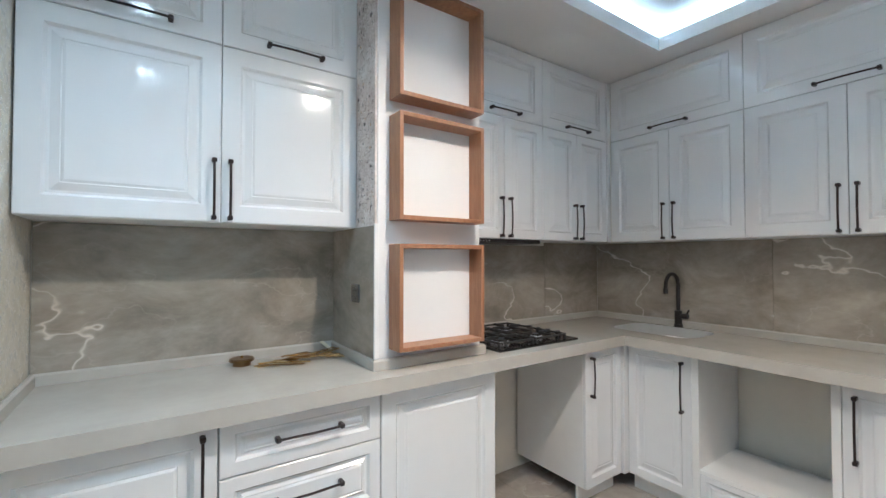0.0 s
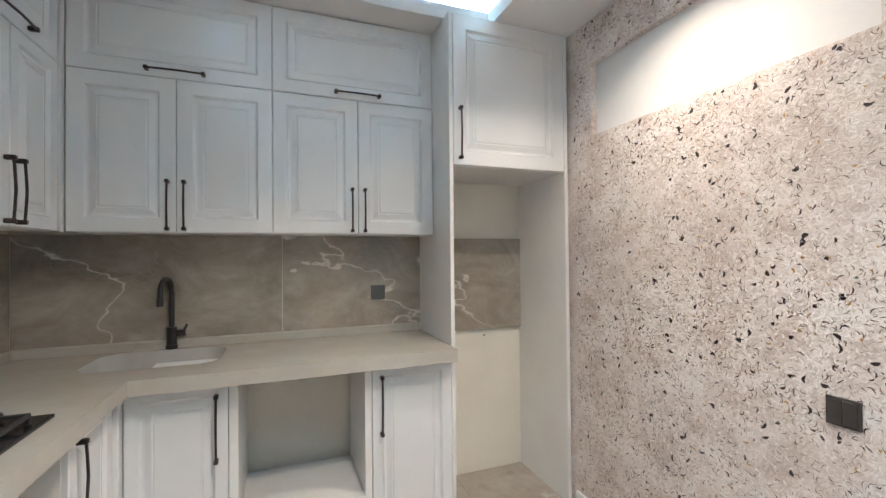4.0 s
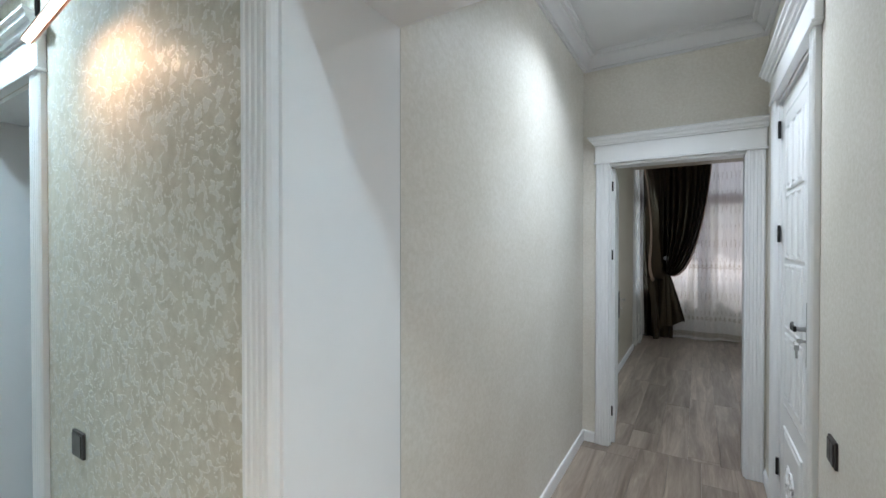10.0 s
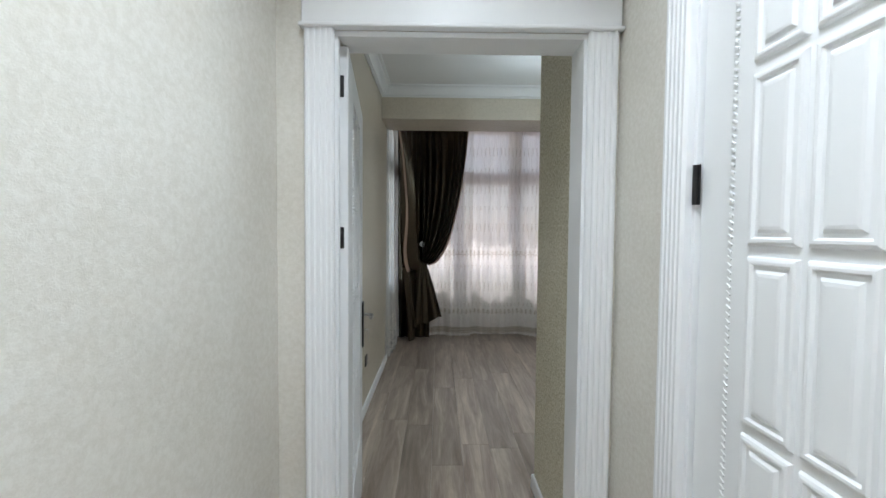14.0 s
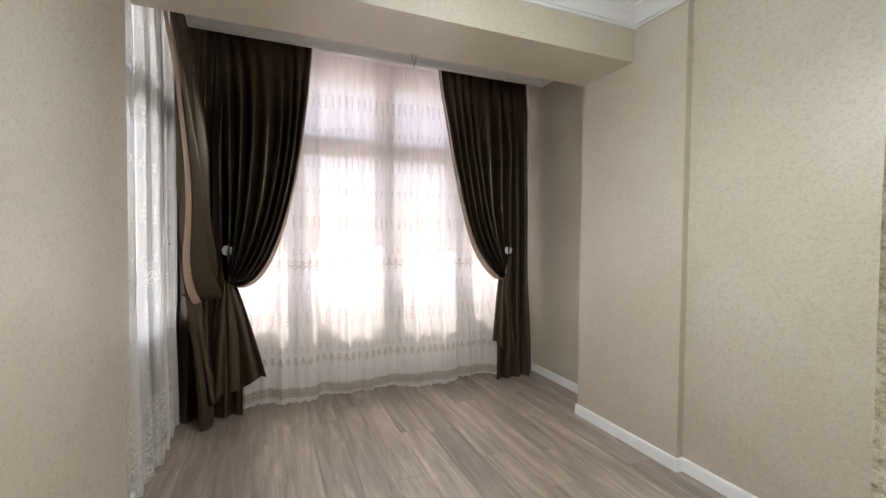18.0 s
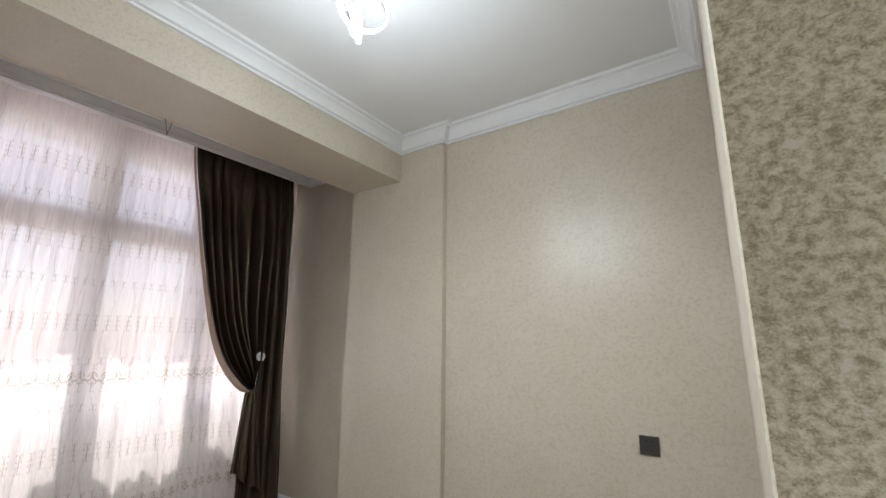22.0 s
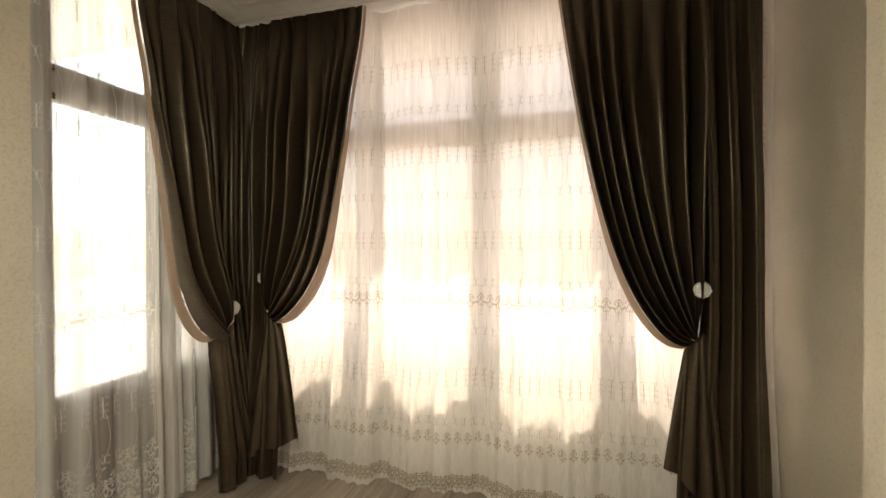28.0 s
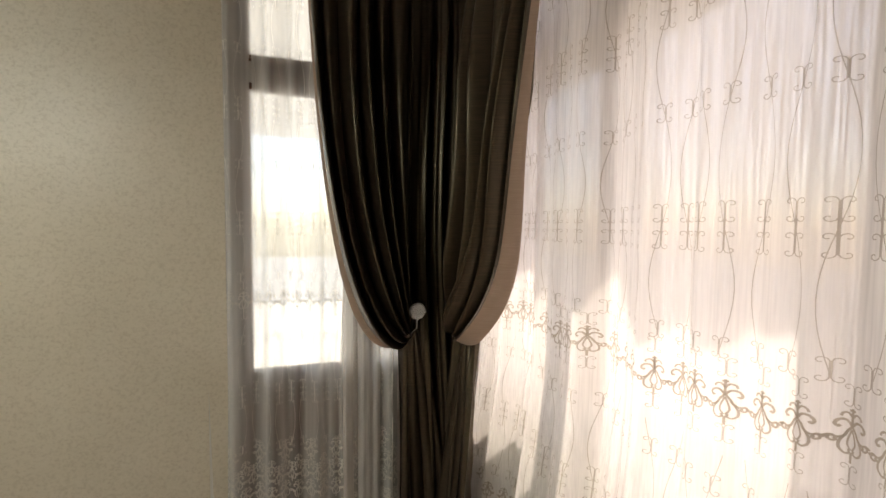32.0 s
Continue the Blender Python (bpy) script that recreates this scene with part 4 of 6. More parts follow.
part("shelf", box(0.0365, 0.5715, 0, 0.44, 0.265, 0.285, 0.001), CARCASS, oven)
front(oven, 0.0365, 0.5715, 0.1, 0.264, None, 0.03, "drawer")
part("plinth", box(0.002, 0.603, 0.06, 0.075, 0, 0.099), CARCASS, oven)

# ---------- worktop, splashbacks, sink and hob ----------
top = thing("worktop", (0, 0, 0), "grey beige quartz worktop with upstand", "worktop")
for a in ((-0.056, 2.82, 1.66, 2.287), (2.8201, 3.19, 1.91, 2.287), (3.1901, 3.237, 0.322, 2.287), (2.63, 2.82, 0.322, 1.6599), (2.8201, 3.19, 0.322, 1.38)):
    part("slab", box(*a, 0.89, 0.95), QUARTZ, top)
UP = [(0.0005, 0.9505), (0.016, 0.9505), (0.016, 0.988), (0.009, 0.996), (0.0005, 0.996)]
part("upstand", moulding(UP, [(-0.055, 1.72), (-0.055, 2.286), (1.064, 2.286), (1.064, 1.785), (1.625, 1.785), (1.625, 2.286), (3.236, 2.286), (3.236, 0.324)][::-1]), QUARTZ, top)
R = 0.10
for cx, cy, sx, sy in ((2.82, 1.38, 1, 1), (3.19, 1.38, -1, 1), (3.19, 1.91, -1, -1), (2.82, 1.91, 1, -1)):
    fill = bmesh.new()
    c = fill.verts.new((cx, cy, 0.9495))
    arc = [fill.verts.new((cx + sx * R * (1 - math.cos(a)), cy + sy * R * (1 - math.sin(a)), 0.9495)) for a in [PI / 2 * k / 8 for k in range(9)]]
    for a, b in zip(arc, arc[1:]):
        fill.faces.new((c, a, b))
    part("sink_corner", fill, QUARTZ, top, "", 40)


def rounded_rect(x0, x1, y0, y1, r, z, n=8):
    out = []
    for cx, cy, a0 in ((x1 - r, y1 - r, 0), (x0 + r, y1 - r, 90), (x0 + r, y0 + r, 180), (x1 - r, y0 + r, 270)):
        out += [(cx + r * math.cos(radians(a0 + 90 * k / n)), cy + r * math.sin(radians(a0 + 90 * k / n)), z) for k in range(n + 1)]
    return out


def lofted(loops, cap=True):
    bm = bmesh.new()
    rings = [[bm.verts.new(p) for p in lp] for lp in loops]
    k = len(rings[0])
    for a, b in zip(rings, rings[1:]):
        for j in range(k):
            bm.faces.new((a[j], a[(j + 1) % k], b[(j + 1) % k], b[j]))
    if cap:
        bm.faces.new(rings[-1])
    return bm


BASIN = plain("pale_grey_basin", (0.47, 0.465, 0.45), (0.43, 0.425, 0.41), 0.16, 7, rvar=0.04)
sink = thing("sink", (0, 0, 0), "grey undermount basin set in quartz worktop", "sink")
part("basin", lofted([rounded_rect(2.82 + d, 3.19 - d, 1.38 + d, 1.91 - d, R, z) for d, z in ((0.0, 0.949), (0.006, 0.91), (0.008, 0.81), (0.02, 0.785), (0.06, 0.775))]), BASIN, sink, "", 40)
part("drain", moved(cylinder(0.04, 0.006, 24), Matrix.Translation((3.0, 1.645, 0.7785))), STEEL, sink, "steel drain cap")

tap = thing("tap", (3.212, 1.64, 0.9505), "matt black swan-neck kitchen tap", "tap")
part("base", merged(moved(cylinder(0.027, 0.02, 20), Matrix.Translation((0, 0, 0.01))), moved(cylinder(0.023, 0.09, 20), Matrix.Translation((0, 0, 0.065)))), BLACK, tap, "", 40)
part("spout", tube([(0, 0, 0.11), (0, 0, 0.24)] + [(-0.055 + 0.055 * math.cos(a), 0.012 * (1 - math.cos(a)), 0.285 + 0.07 * math.sin(a)) for a in [PI * k / 12 for k in range(13)]] + [(-0.112, 0.024, 0.25)], 0.0125, 12), BLACK, tap, "", 60)
part("nozzle", moved(cylinder(0.015, 0.035, 16), Matrix.Translation((-0.112, 0.024, 0.243))), BLACK, tap, "", 40)
part("lever", merged(tube([(0, -0.02, 0.075), (0, -0.062, 0.078)], 0.017, 14), tube([(0, -0.05, 0.08), (0, -0.068, 0.12)], 0.006, 8)), BLACK, tap, "", 40)

hob = thing("gas_hob", (1.997, 1.99, 0.9505), "black built-in gas hob with cast-iron grates", "hob")
part("plate", box(-0.295, 0.295, -0.255, 0.25, 0, 0.012, 0.004, None, 2), ENAMEL, hob)
for bx, by, r in ((-0.17, -0.115, 0.052), (0.10, -0.12, 0.035), (-0.15, 0.12, 0.04), (0.09, 0.13, 0.046)):
    burner = part("burner", moved(cylinder(r, 0.014, 24, r * 0.9), Matrix.Translation((bx, by, 0.0195))), STEEL, hob, "steel burner ring", 40)
    part("cap", moved(cylinder(r * 0.82, 0.009, 24, None, 0.002), Matrix.Translation((bx, by, 0.0315))), CASTIRON, burner, "black burner cap", 40)
for gx in (-0.16, 0.095):
    bars = []
    for x in (gx - 0.115, gx + 0.115):
        bars.append(box(x - 0.006, x + 0.006, -0.235, 0.235, 0.034, 0.044, 0.002))
    for y in (-0.235, 0.0, 0.235):
        bars.append(box(gx - 0.1085, gx + 0.1085, y - 0.006, y + 0.006, 0.034, 0.044, 0.002))
    for by in (-0.117, 0.117):
        for dx, dy in ((1, 0), (-1, 0), (0, 1), (0, -1)):
            a, b = (gx + dx * 0.106, by + dy * 0.11), (gx + dx * 0.03, by + dy * 0.03)
            bars.append(box(min(a[0], b[0]) - 0.005, max(a[0], b[0]) + 0.005, min(a[1], b[1]) - 0.005, max(a[1], b[1]) + 0.005, 0.0345, 0.05, 0.002))
    for x in (gx - 0.115, gx + 0.115):
        for y in (-0.23, 0.23):
            bars.append(box(x - 0.006, x + 0.006, y - 0.006, y + 0.006, 0.0125, 0.0335))
    part("grate", merged(*bars), CASTIRON, hob, "cast-iron pan grate")
for k in range(4):
    part("knob", moved(cylinder(0.018, 0.028, 18, 0.015, 0.003), Matrix.Translation((0.258, -0.14 + k * 0.075, 0.0265))), BLACK, hob, "black control knob", 40)

hood = thing("extractor_hood", (1.97, 2.10, 1.4995), "black slim extractor hood under wall cabinet", "hood")
part("housing", box(-0.30, 0.30, -0.105, 0.16, 0, 0.0225, 0.002), BLACK, hood)
for k in range(5):
    part("button", moved(cylinder(0.005, 0.003, 10), pose(-0.20 + k * 0.022, -0.1065, 0.011, 90, 0, 0)), STEEL, hood)

# marble splashbacks
for x0, x1, z1 in ((-0.056, 1.062, 1.546), (1.628, 2.62, 1.498), (2.622, 3.228, 1.521)):
    structure("wall_tile", box(x0, x1, 2.277, 2.289, 0.9965, z1, 0.0008), MARBLE, "polished grey brown marble tile with pale veins", "tile")
for y0, y1 in ((0.322, 1.117), (1.119, 2.2765)):
    structure("wall_tile", box(3.228, 3.239, y0, y1, 0.9965, 1.521, 0.0008), MARBLE, "polished grey brown marble tile with pale veins", "tile")
structure("wall_tile", box(3.215, 3.239, -0.384, 0.297, 0.925, 1.511, 0.0008), MARBLE, "marble tile band in fridge niche", "tile")

# ---------- column with box shelves ----------
structure("wall_column", box(1.076, 1.62, 1.792, 2.29, 0.9505, 2.66), WHITE_PAINT, "white painted column standing on the worktop", "column")
structure("wall_column_side", box(1.066, 1.0755, 1.80, 2.2765, 1.55, 2.66), FLECKED, "flecked plaster side of the column", "column")
structure("wall_tile", box(1.060, 1.0755, 1.79, 2.2765, 0.9965, 1.5495, 0.0008), MARBLE, "marble tile on the column side", "tile")
structure("trim_tile_edge", box(1.056, 1.0755, 1.779, 1.7895, 0.9965, 1.556, 0.002), WHITE_PAINT, "white tile edge profile", "trim")
for z0, z1 in ((2.085, 2.575), (1.572, 2.018), (1.03, 1.472)):
    sh = thing("box_shelf", (1.35, 1.7915, z0), "square walnut box shelf with white back on column", "shelf", "box shelves on the column")
    H = z1 - z0
    part("side", box(-0.222, -0.204, -0.095, 0, 0, H, 0.001), BOXWOOD, sh)
    part("side", box(0.204, 0.222, -0.095, 0, 0, H, 0.001), BOXWOOD, sh)
    part("bottom", box(-0.2035, 0.2035, -0.095, 0, 0, 0.018, 0.001), BOXWOOD, sh)
    part("top", box(-0.2035, 0.2035, -0.095, 0, H - 0.018, H, 0.001), BOXWOOD, sh)
    part("back", box(-0.2035, 0.2035, -0.004, 0, 0.0185, H - 0.0185), WHITE_PAINT, sh, "white back panel")


# ---------- switches and sockets ----------
def switch(at, turn, label, kind="switch", colour=None, size=0.085, gaps=1):
    """A square plate on a wall; local -y looks into the room."""
    ob = thing("light_switch" if kind == "switch" else "wall_socket", at, label, kind, "", turn)
    h = size / 2
    part("plate", box(-h, h, -0.009, -0.0004, -h, h, 0.003, None, 2), colour or SWITCH, ob)
    if kind == "switch":
        w = (size - 0.012) / gaps
        for k in range(gaps):
            part("rocker", box(-h + 0.006 + k * w + 0.001, -h + 0.006 + (k + 1) * w - 0.001, -0.0125, -0.0094, -h + 0.007, h - 0.007, 0.0015), colour or SWITCH, ob)
    else:
        for s in (-1, 1):
            for q in (-1, 1):
                part("hole", box(q * 0.012 - 0.0055, q * 0.012 + 0.0055, -0.0098, -0.0092, s * 0.019 - 0.003, s * 0.019 + 0.003), BLACK, ob)
    return ob


switch((1.485, -0.43, 0.937), 180, "dark brown double light switch on flecked wall", "switch", None, 0.085, 2)
switch((-0.06, -1.535, 0.829), 90, "dark grey light switch on embossed wallpaper", "switch", None, 0.085, 1)
switch((-1.255, 0.55, 0.83), 0, "dark grey light switch on corridor wall", "switch", None, 0.085, 2)
switch((2.628, -6.8, 0.51), 180, "dark grey wall socket on cream wall", "socket")
switch((-4.703, -0.605, 0.40), 180, "dark grey wall socket low on bedroom wall", "socket")
switch((-4.08, 2.32, 0.937), 0, "dark grey wall socket on bedroom wall", "socket")
switch((3.228, 0.587, 1.19), -90, "grey wall socket on marble splashback", "socket", GREYPLATE)
plug = thing("wall_plug", (3.24, -0.12, 0.878), "small grey wall plug in bare cream plaster", "wall plug", "", -90)
part("collar", moved(cylinder(0.006, 0.003, 14, 0.0045), pose(0, -0.0016, 0, 90, 0, 0)), GREYPLATE, plug, "", 40)
part("hole", moved(cylinder(0.003, 0.001, 10), pose(0, -0.0036, 0, 90, 0, 0)), BLACK, plug)
switch((1.060, 1.98, 1.255), -90, "grey socket on marble column side", "socket", GREYPLATE, 0.08)

# gilt lamp parts left on the worktop
disc = thing("gilt_disc", (0.625, 2.19, 0.9505), "small bronze gilt ceiling rose lying on worktop", "lamp part")
part("foot", moved(cylinder(0.038, 0.018, 28, 0.034, 0.002), Matrix.Translation((0, 0, 0.0095))), BRONZE, disc, "", 40)
part("rim", moved(cylinder(0.052, 0.012, 32, 0.049, 0.003), Matrix.Translation((0, 0, 0.0255))), BRONZE, disc, "", 40)
part("cap", moved(cylinder(0.006, 0.008, 12), Matrix.Translation((0, 0, 0.0361))), GOLD, disc, "", 40)
rods = thing("gilt_rods", (0.87, 2.13, 0.9505), "loose heap of flat gilt lamp bars on worktop", "lamp part")
rng = random.Random(4)
k = 0
for gx, gy, a, n in ((-0.13, 0.02, 12, 6), (-0.07, -0.02, -22, 7), (0.0, 0.03, 8, 6), (0.06, 0.0, -16, 7), (0.12, 0.03, 24, 6), (-0.02, -0.01, 2, 5), (0.15, 0.01, -38, 6)):
    for j in range(n):
        l = rng.uniform(0.09, 0.15)
        part("bar", moved(box(-l / 2, l / 2, -0.0048, 0.0048, 0, 0.005, 0.001), pose(gx + rng.uniform(-0.02, 0.02), gy + (j - n / 2) * 0.0125, 0.0006 + 0.0055 * (k % 6), 0, rng.uniform(-4, 4), a + rng.uniform(-5, 5))), BRONZE if (k + j) % 4 == 1 else GOLD, rods)
    k += 1
clip_ = thing("plastic_bracket", (1.01, 2.20, 0.9505), "pale clear plastic bracket leaning on the gilt bars", "lamp part")
part("strip", moved(box(-0.012, 0.012, -0.055, 0.055, 0, 0.003, 0.001), pose(0, 0, 0.026, 28, 0, 25)), PALEPLASTIC, clip_)
part("strip", moved(box(-0.012, 0.012, -0.003, 0.003, 0, 0.028, 0.001), pose(0, -0.02, 0.0, 0, 0, 25)), PALEPLASTIC, clip_)


# ---------- curtains ----------
def sheet(nu, nv, f, thick=0.0):
    """A cloth grid; f(u, v) gives its points for u and v from 0 to 1."""
    bm = bmesh.new()
    g = [[bm.verts.new(f(i / nu, j / nv)) for i in range(nu + 1)] for j in range(nv + 1)]
    for j in range(nv):
        for i in range(nu):
            bm.faces.new((g[j][i], g[j][i + 1], g[j + 1][i + 1], g[j + 1][i]))
    return bm


def bez(p, t):
    s = 1 - t
    return tuple(s ** 3 * a + 3 * s * s * t * b + 3 * s * t * t * c + t ** 3 * d for a, b, c, d in zip(*p))


def smoothstep(a, b, x):
    x = min(1.0, max(0.0, (x - a) / (b - a)))
    return x * x * (3 - 2 * x)


def curtain(at, turn, flip, width, tie, tie_z, top, mid, low, tail, seed, label, folds=7.2, spread=0.06):
    """A tied-back drape. Local x runs from the outer edge inwards (flip mirrors it), -y looks into the room.
    width: at the top; tie: how far in it is tied; mid and low: (x, z) that pull the inner edge; folds: how many it is gathered into; spread: how far the outer part widens at the floor; tail: (inner x, inner z, outer x, outer z) of the hem below the tie."""
    ob = thing("curtain", at, label, "curtain", "tied-back curtains", turn)
    rg = random.Random(seed)
    ph = [rg.uniform(0, 6.28) for _ in range(6)]
    sx = -1 if flip else 1

    def place(s, d, z):
        return (sx * s, -d, z)

    def pleat(x, sharp=0.75):
        """A round fold with a narrow valley, once in each unit of x."""
        return abs(math.sin(PI * x)) ** sharp

    def hang(u, v):
        z = top - v * (top - 0.012)
        amp = 0.012 + 0.026 * smoothstep(0.03, 0.3, v)
        d = amp * (2 * pleat(3.6 * u + ph[0] + 0.10 * math.sin(3 * v + ph[1]), 0.6) - 1) + 0.008 * math.sin(2 * PI * 7 * u + ph[2] + 2 * v)
        s = u * (tie + 0.05) + 0.012 * math.sin(2 * PI * 1.3 * v + ph[3]) * (u > 0.02) + spread * smoothstep(0.6, 1, v) * (u - 0.15)
        return place(s, d + 0.036 * smoothstep(0.0, 0.12, v) + 0.11 * smoothstep(0.5, 1, v), z)
    part("drape", sheet(110, 40, hang), DRAPE, ob, "", 60)

    def swag(u, v):
        s0 = tie * 0.85 + u * (width - tie * 0.85)
        p0 = (s0, top)
        p3 = (tie, tie_z)
        p1 = (s0 * (1 - u) + (mid[0]) * u, top * (1 - u) * 0.75 + tie_z * (1 - u) * 0.25 + mid[1] * u)
        p2 = (tie * (1 - u) + low[0] * u, (tie_z + 0.25) * (1 - u) + low[1] * u)
        s, z = bez((p0, p1, p2, p3), v)
        x = folds * u + ph[4] + 0.10 * math.sin(4 * v + ph[3]) + 0.16 * math.sin(9 * u + ph[1])
        fold = pleat(x, 0.85) * (0.75 + 0.25 * math.sin(11 * u + ph[2] + 2.2 * v))
        amp = (0.055 + 0.10 * smoothstep(0.02, 0.40, v)) * (1 - 0.5 * smoothstep(0.72, 1.0, v))
        d = (0.045 + amp * fold) * (0.45 + 0.55 * smoothstep(0.02, 0.16, v)) + 0.10 * smoothstep(0.5, 0.88, v) * (0.4 + 0.6 * u) * (1 - 0.7 * smoothstep(0.88, 1.0, v)) + 0.004 * math.sin(23 * u + 9 * v + ph[5])
        return place(s, d, z)
    part("swag", sheet(190, 44, swag), DRAPE, ob, "", 60)

    def edge(u, v):
        a = Vector(swag(1.0, min(v, 0.93)))
        w = (0.010 + 0.022 * smoothstep(0.15, 0.8, v)) * (1 - smoothstep(0.85, 0.95, v) * 0.6)
        back = (0.02 + (0.06 if seed == 1 else 0.02) * smoothstep(0.1, 0.7, v)) * (1 - smoothstep(0.82, 0.97, v))
        return (a.x + sx * w * math.sin(u * 1.7), a.y + 0.012 + back * u, a.z - 0.02 * u * v)
    part("lining", sheet(8, 44, edge), LINING, ob, "taupe lining edge turned outwards", 60)

    def fall(u, v):
        hx = tail[2] * (1 - u) + tail[0] * u
        hz = tail[3] * (1 - u) + tail[1] * u + 0.014 * math.sin(2 * PI * 1.6 * u + ph[1])
        s = tie - 0.05 + 0.08 * u + (hx - tie + 0.05 - 0.08 * u) * v ** (0.62 if u < 0.3 else 0.85)
        z = tie_z + 0.02 + (hz - tie_z) * v
        d = 0.06 + 0.09 * v + (0.012 + 0.055 * v) * pleat(3.4 * u + ph[2] + 0.12 * v, 0.6) * (0.7 + 0.3 * math.sin(7 * u + ph[0])) + 0.05 * (1 - v) * math.sin(PI * u)
        return place(s, d, z)
    part("tail", sheet(110, 26, fall), DRAPE, ob, "", 60)
    tb = part("tieback", tube([place(tie - 0.03, 0.02, tie_z + 0.05), place(tie - 0.02, 0.10, tie_z + 0.02), place(tie + 0.02, 0.125, tie_z), place(tie + 0.06, 0.10, tie_z - 0.005), place(tie + 0.07, 0.02, tie_z + 0.01)], 0.012, 8), DRAPE, ob, "", 60)
    bz = tie_z + 0.245 if not seed == 3 else tie_z + 0.13
    bx = tie + (0.0 if seed != 3 else -0.015)
    cord = part("cord", tube([place(bx, 0.178, bz), place(bx + 0.003, 0.175, bz - 0.08), place(tie + 0.01, 0.15, tie_z + 0.02)], 0.0028, 6), PEARL, ob)
    brooch = [moved(cylinder(0.04, 0.012, 24, 0.034), pose(*place(bx, 0.182, bz), 90, 0, 0))]
    for k in range(37):
        r, a = 0.0058 * math.sqrt(k), k * 2.4
        b = bmesh.new()
        bmesh.ops.create_icosphere(b, subdivisions=1, radius=0.0062)
        q = place(bx, 0.19, bz)
        brooch.append(moved(b, Matrix.Translation((q[0] + r * math.cos(a), q[1] + 0.12 * r, q[2] + r * math.sin(a)))))
    part("brooch", merged(*brooch), PEARL, ob, "round pearl beaded brooch", 60)
    return ob


DLABEL = "dark brown satin curtain tied back with pearl brooch"
CX = -7.17
curtain((CX, -0.59, 0), 90, False, 0.96, 0.345, 1.02, 2.935, (0.86, 1.62), (0.62, 0.86), (0.61, 0.27, 0.20, 0.12), 1, DLABEL + ", beside corner")
curtain((CX, 2.465, 0), 90, True, 0.955, 0.295, 1.01, 2.935, (0.795, 1.60), (0.585, 0.88), (0.46, 0.38, 0.19, 0.18), 2, DLABEL + ", by wall")
curtain((-7.10, -0.525, 0), 180, True, 0.715, 0.25, 0.965, 2.935, (0.69, 1.45), (0.49, 0.76), (0.31, 0.17, 0.09, 0.13), 3, DLABEL + ", by door", 6.0, 0.02)


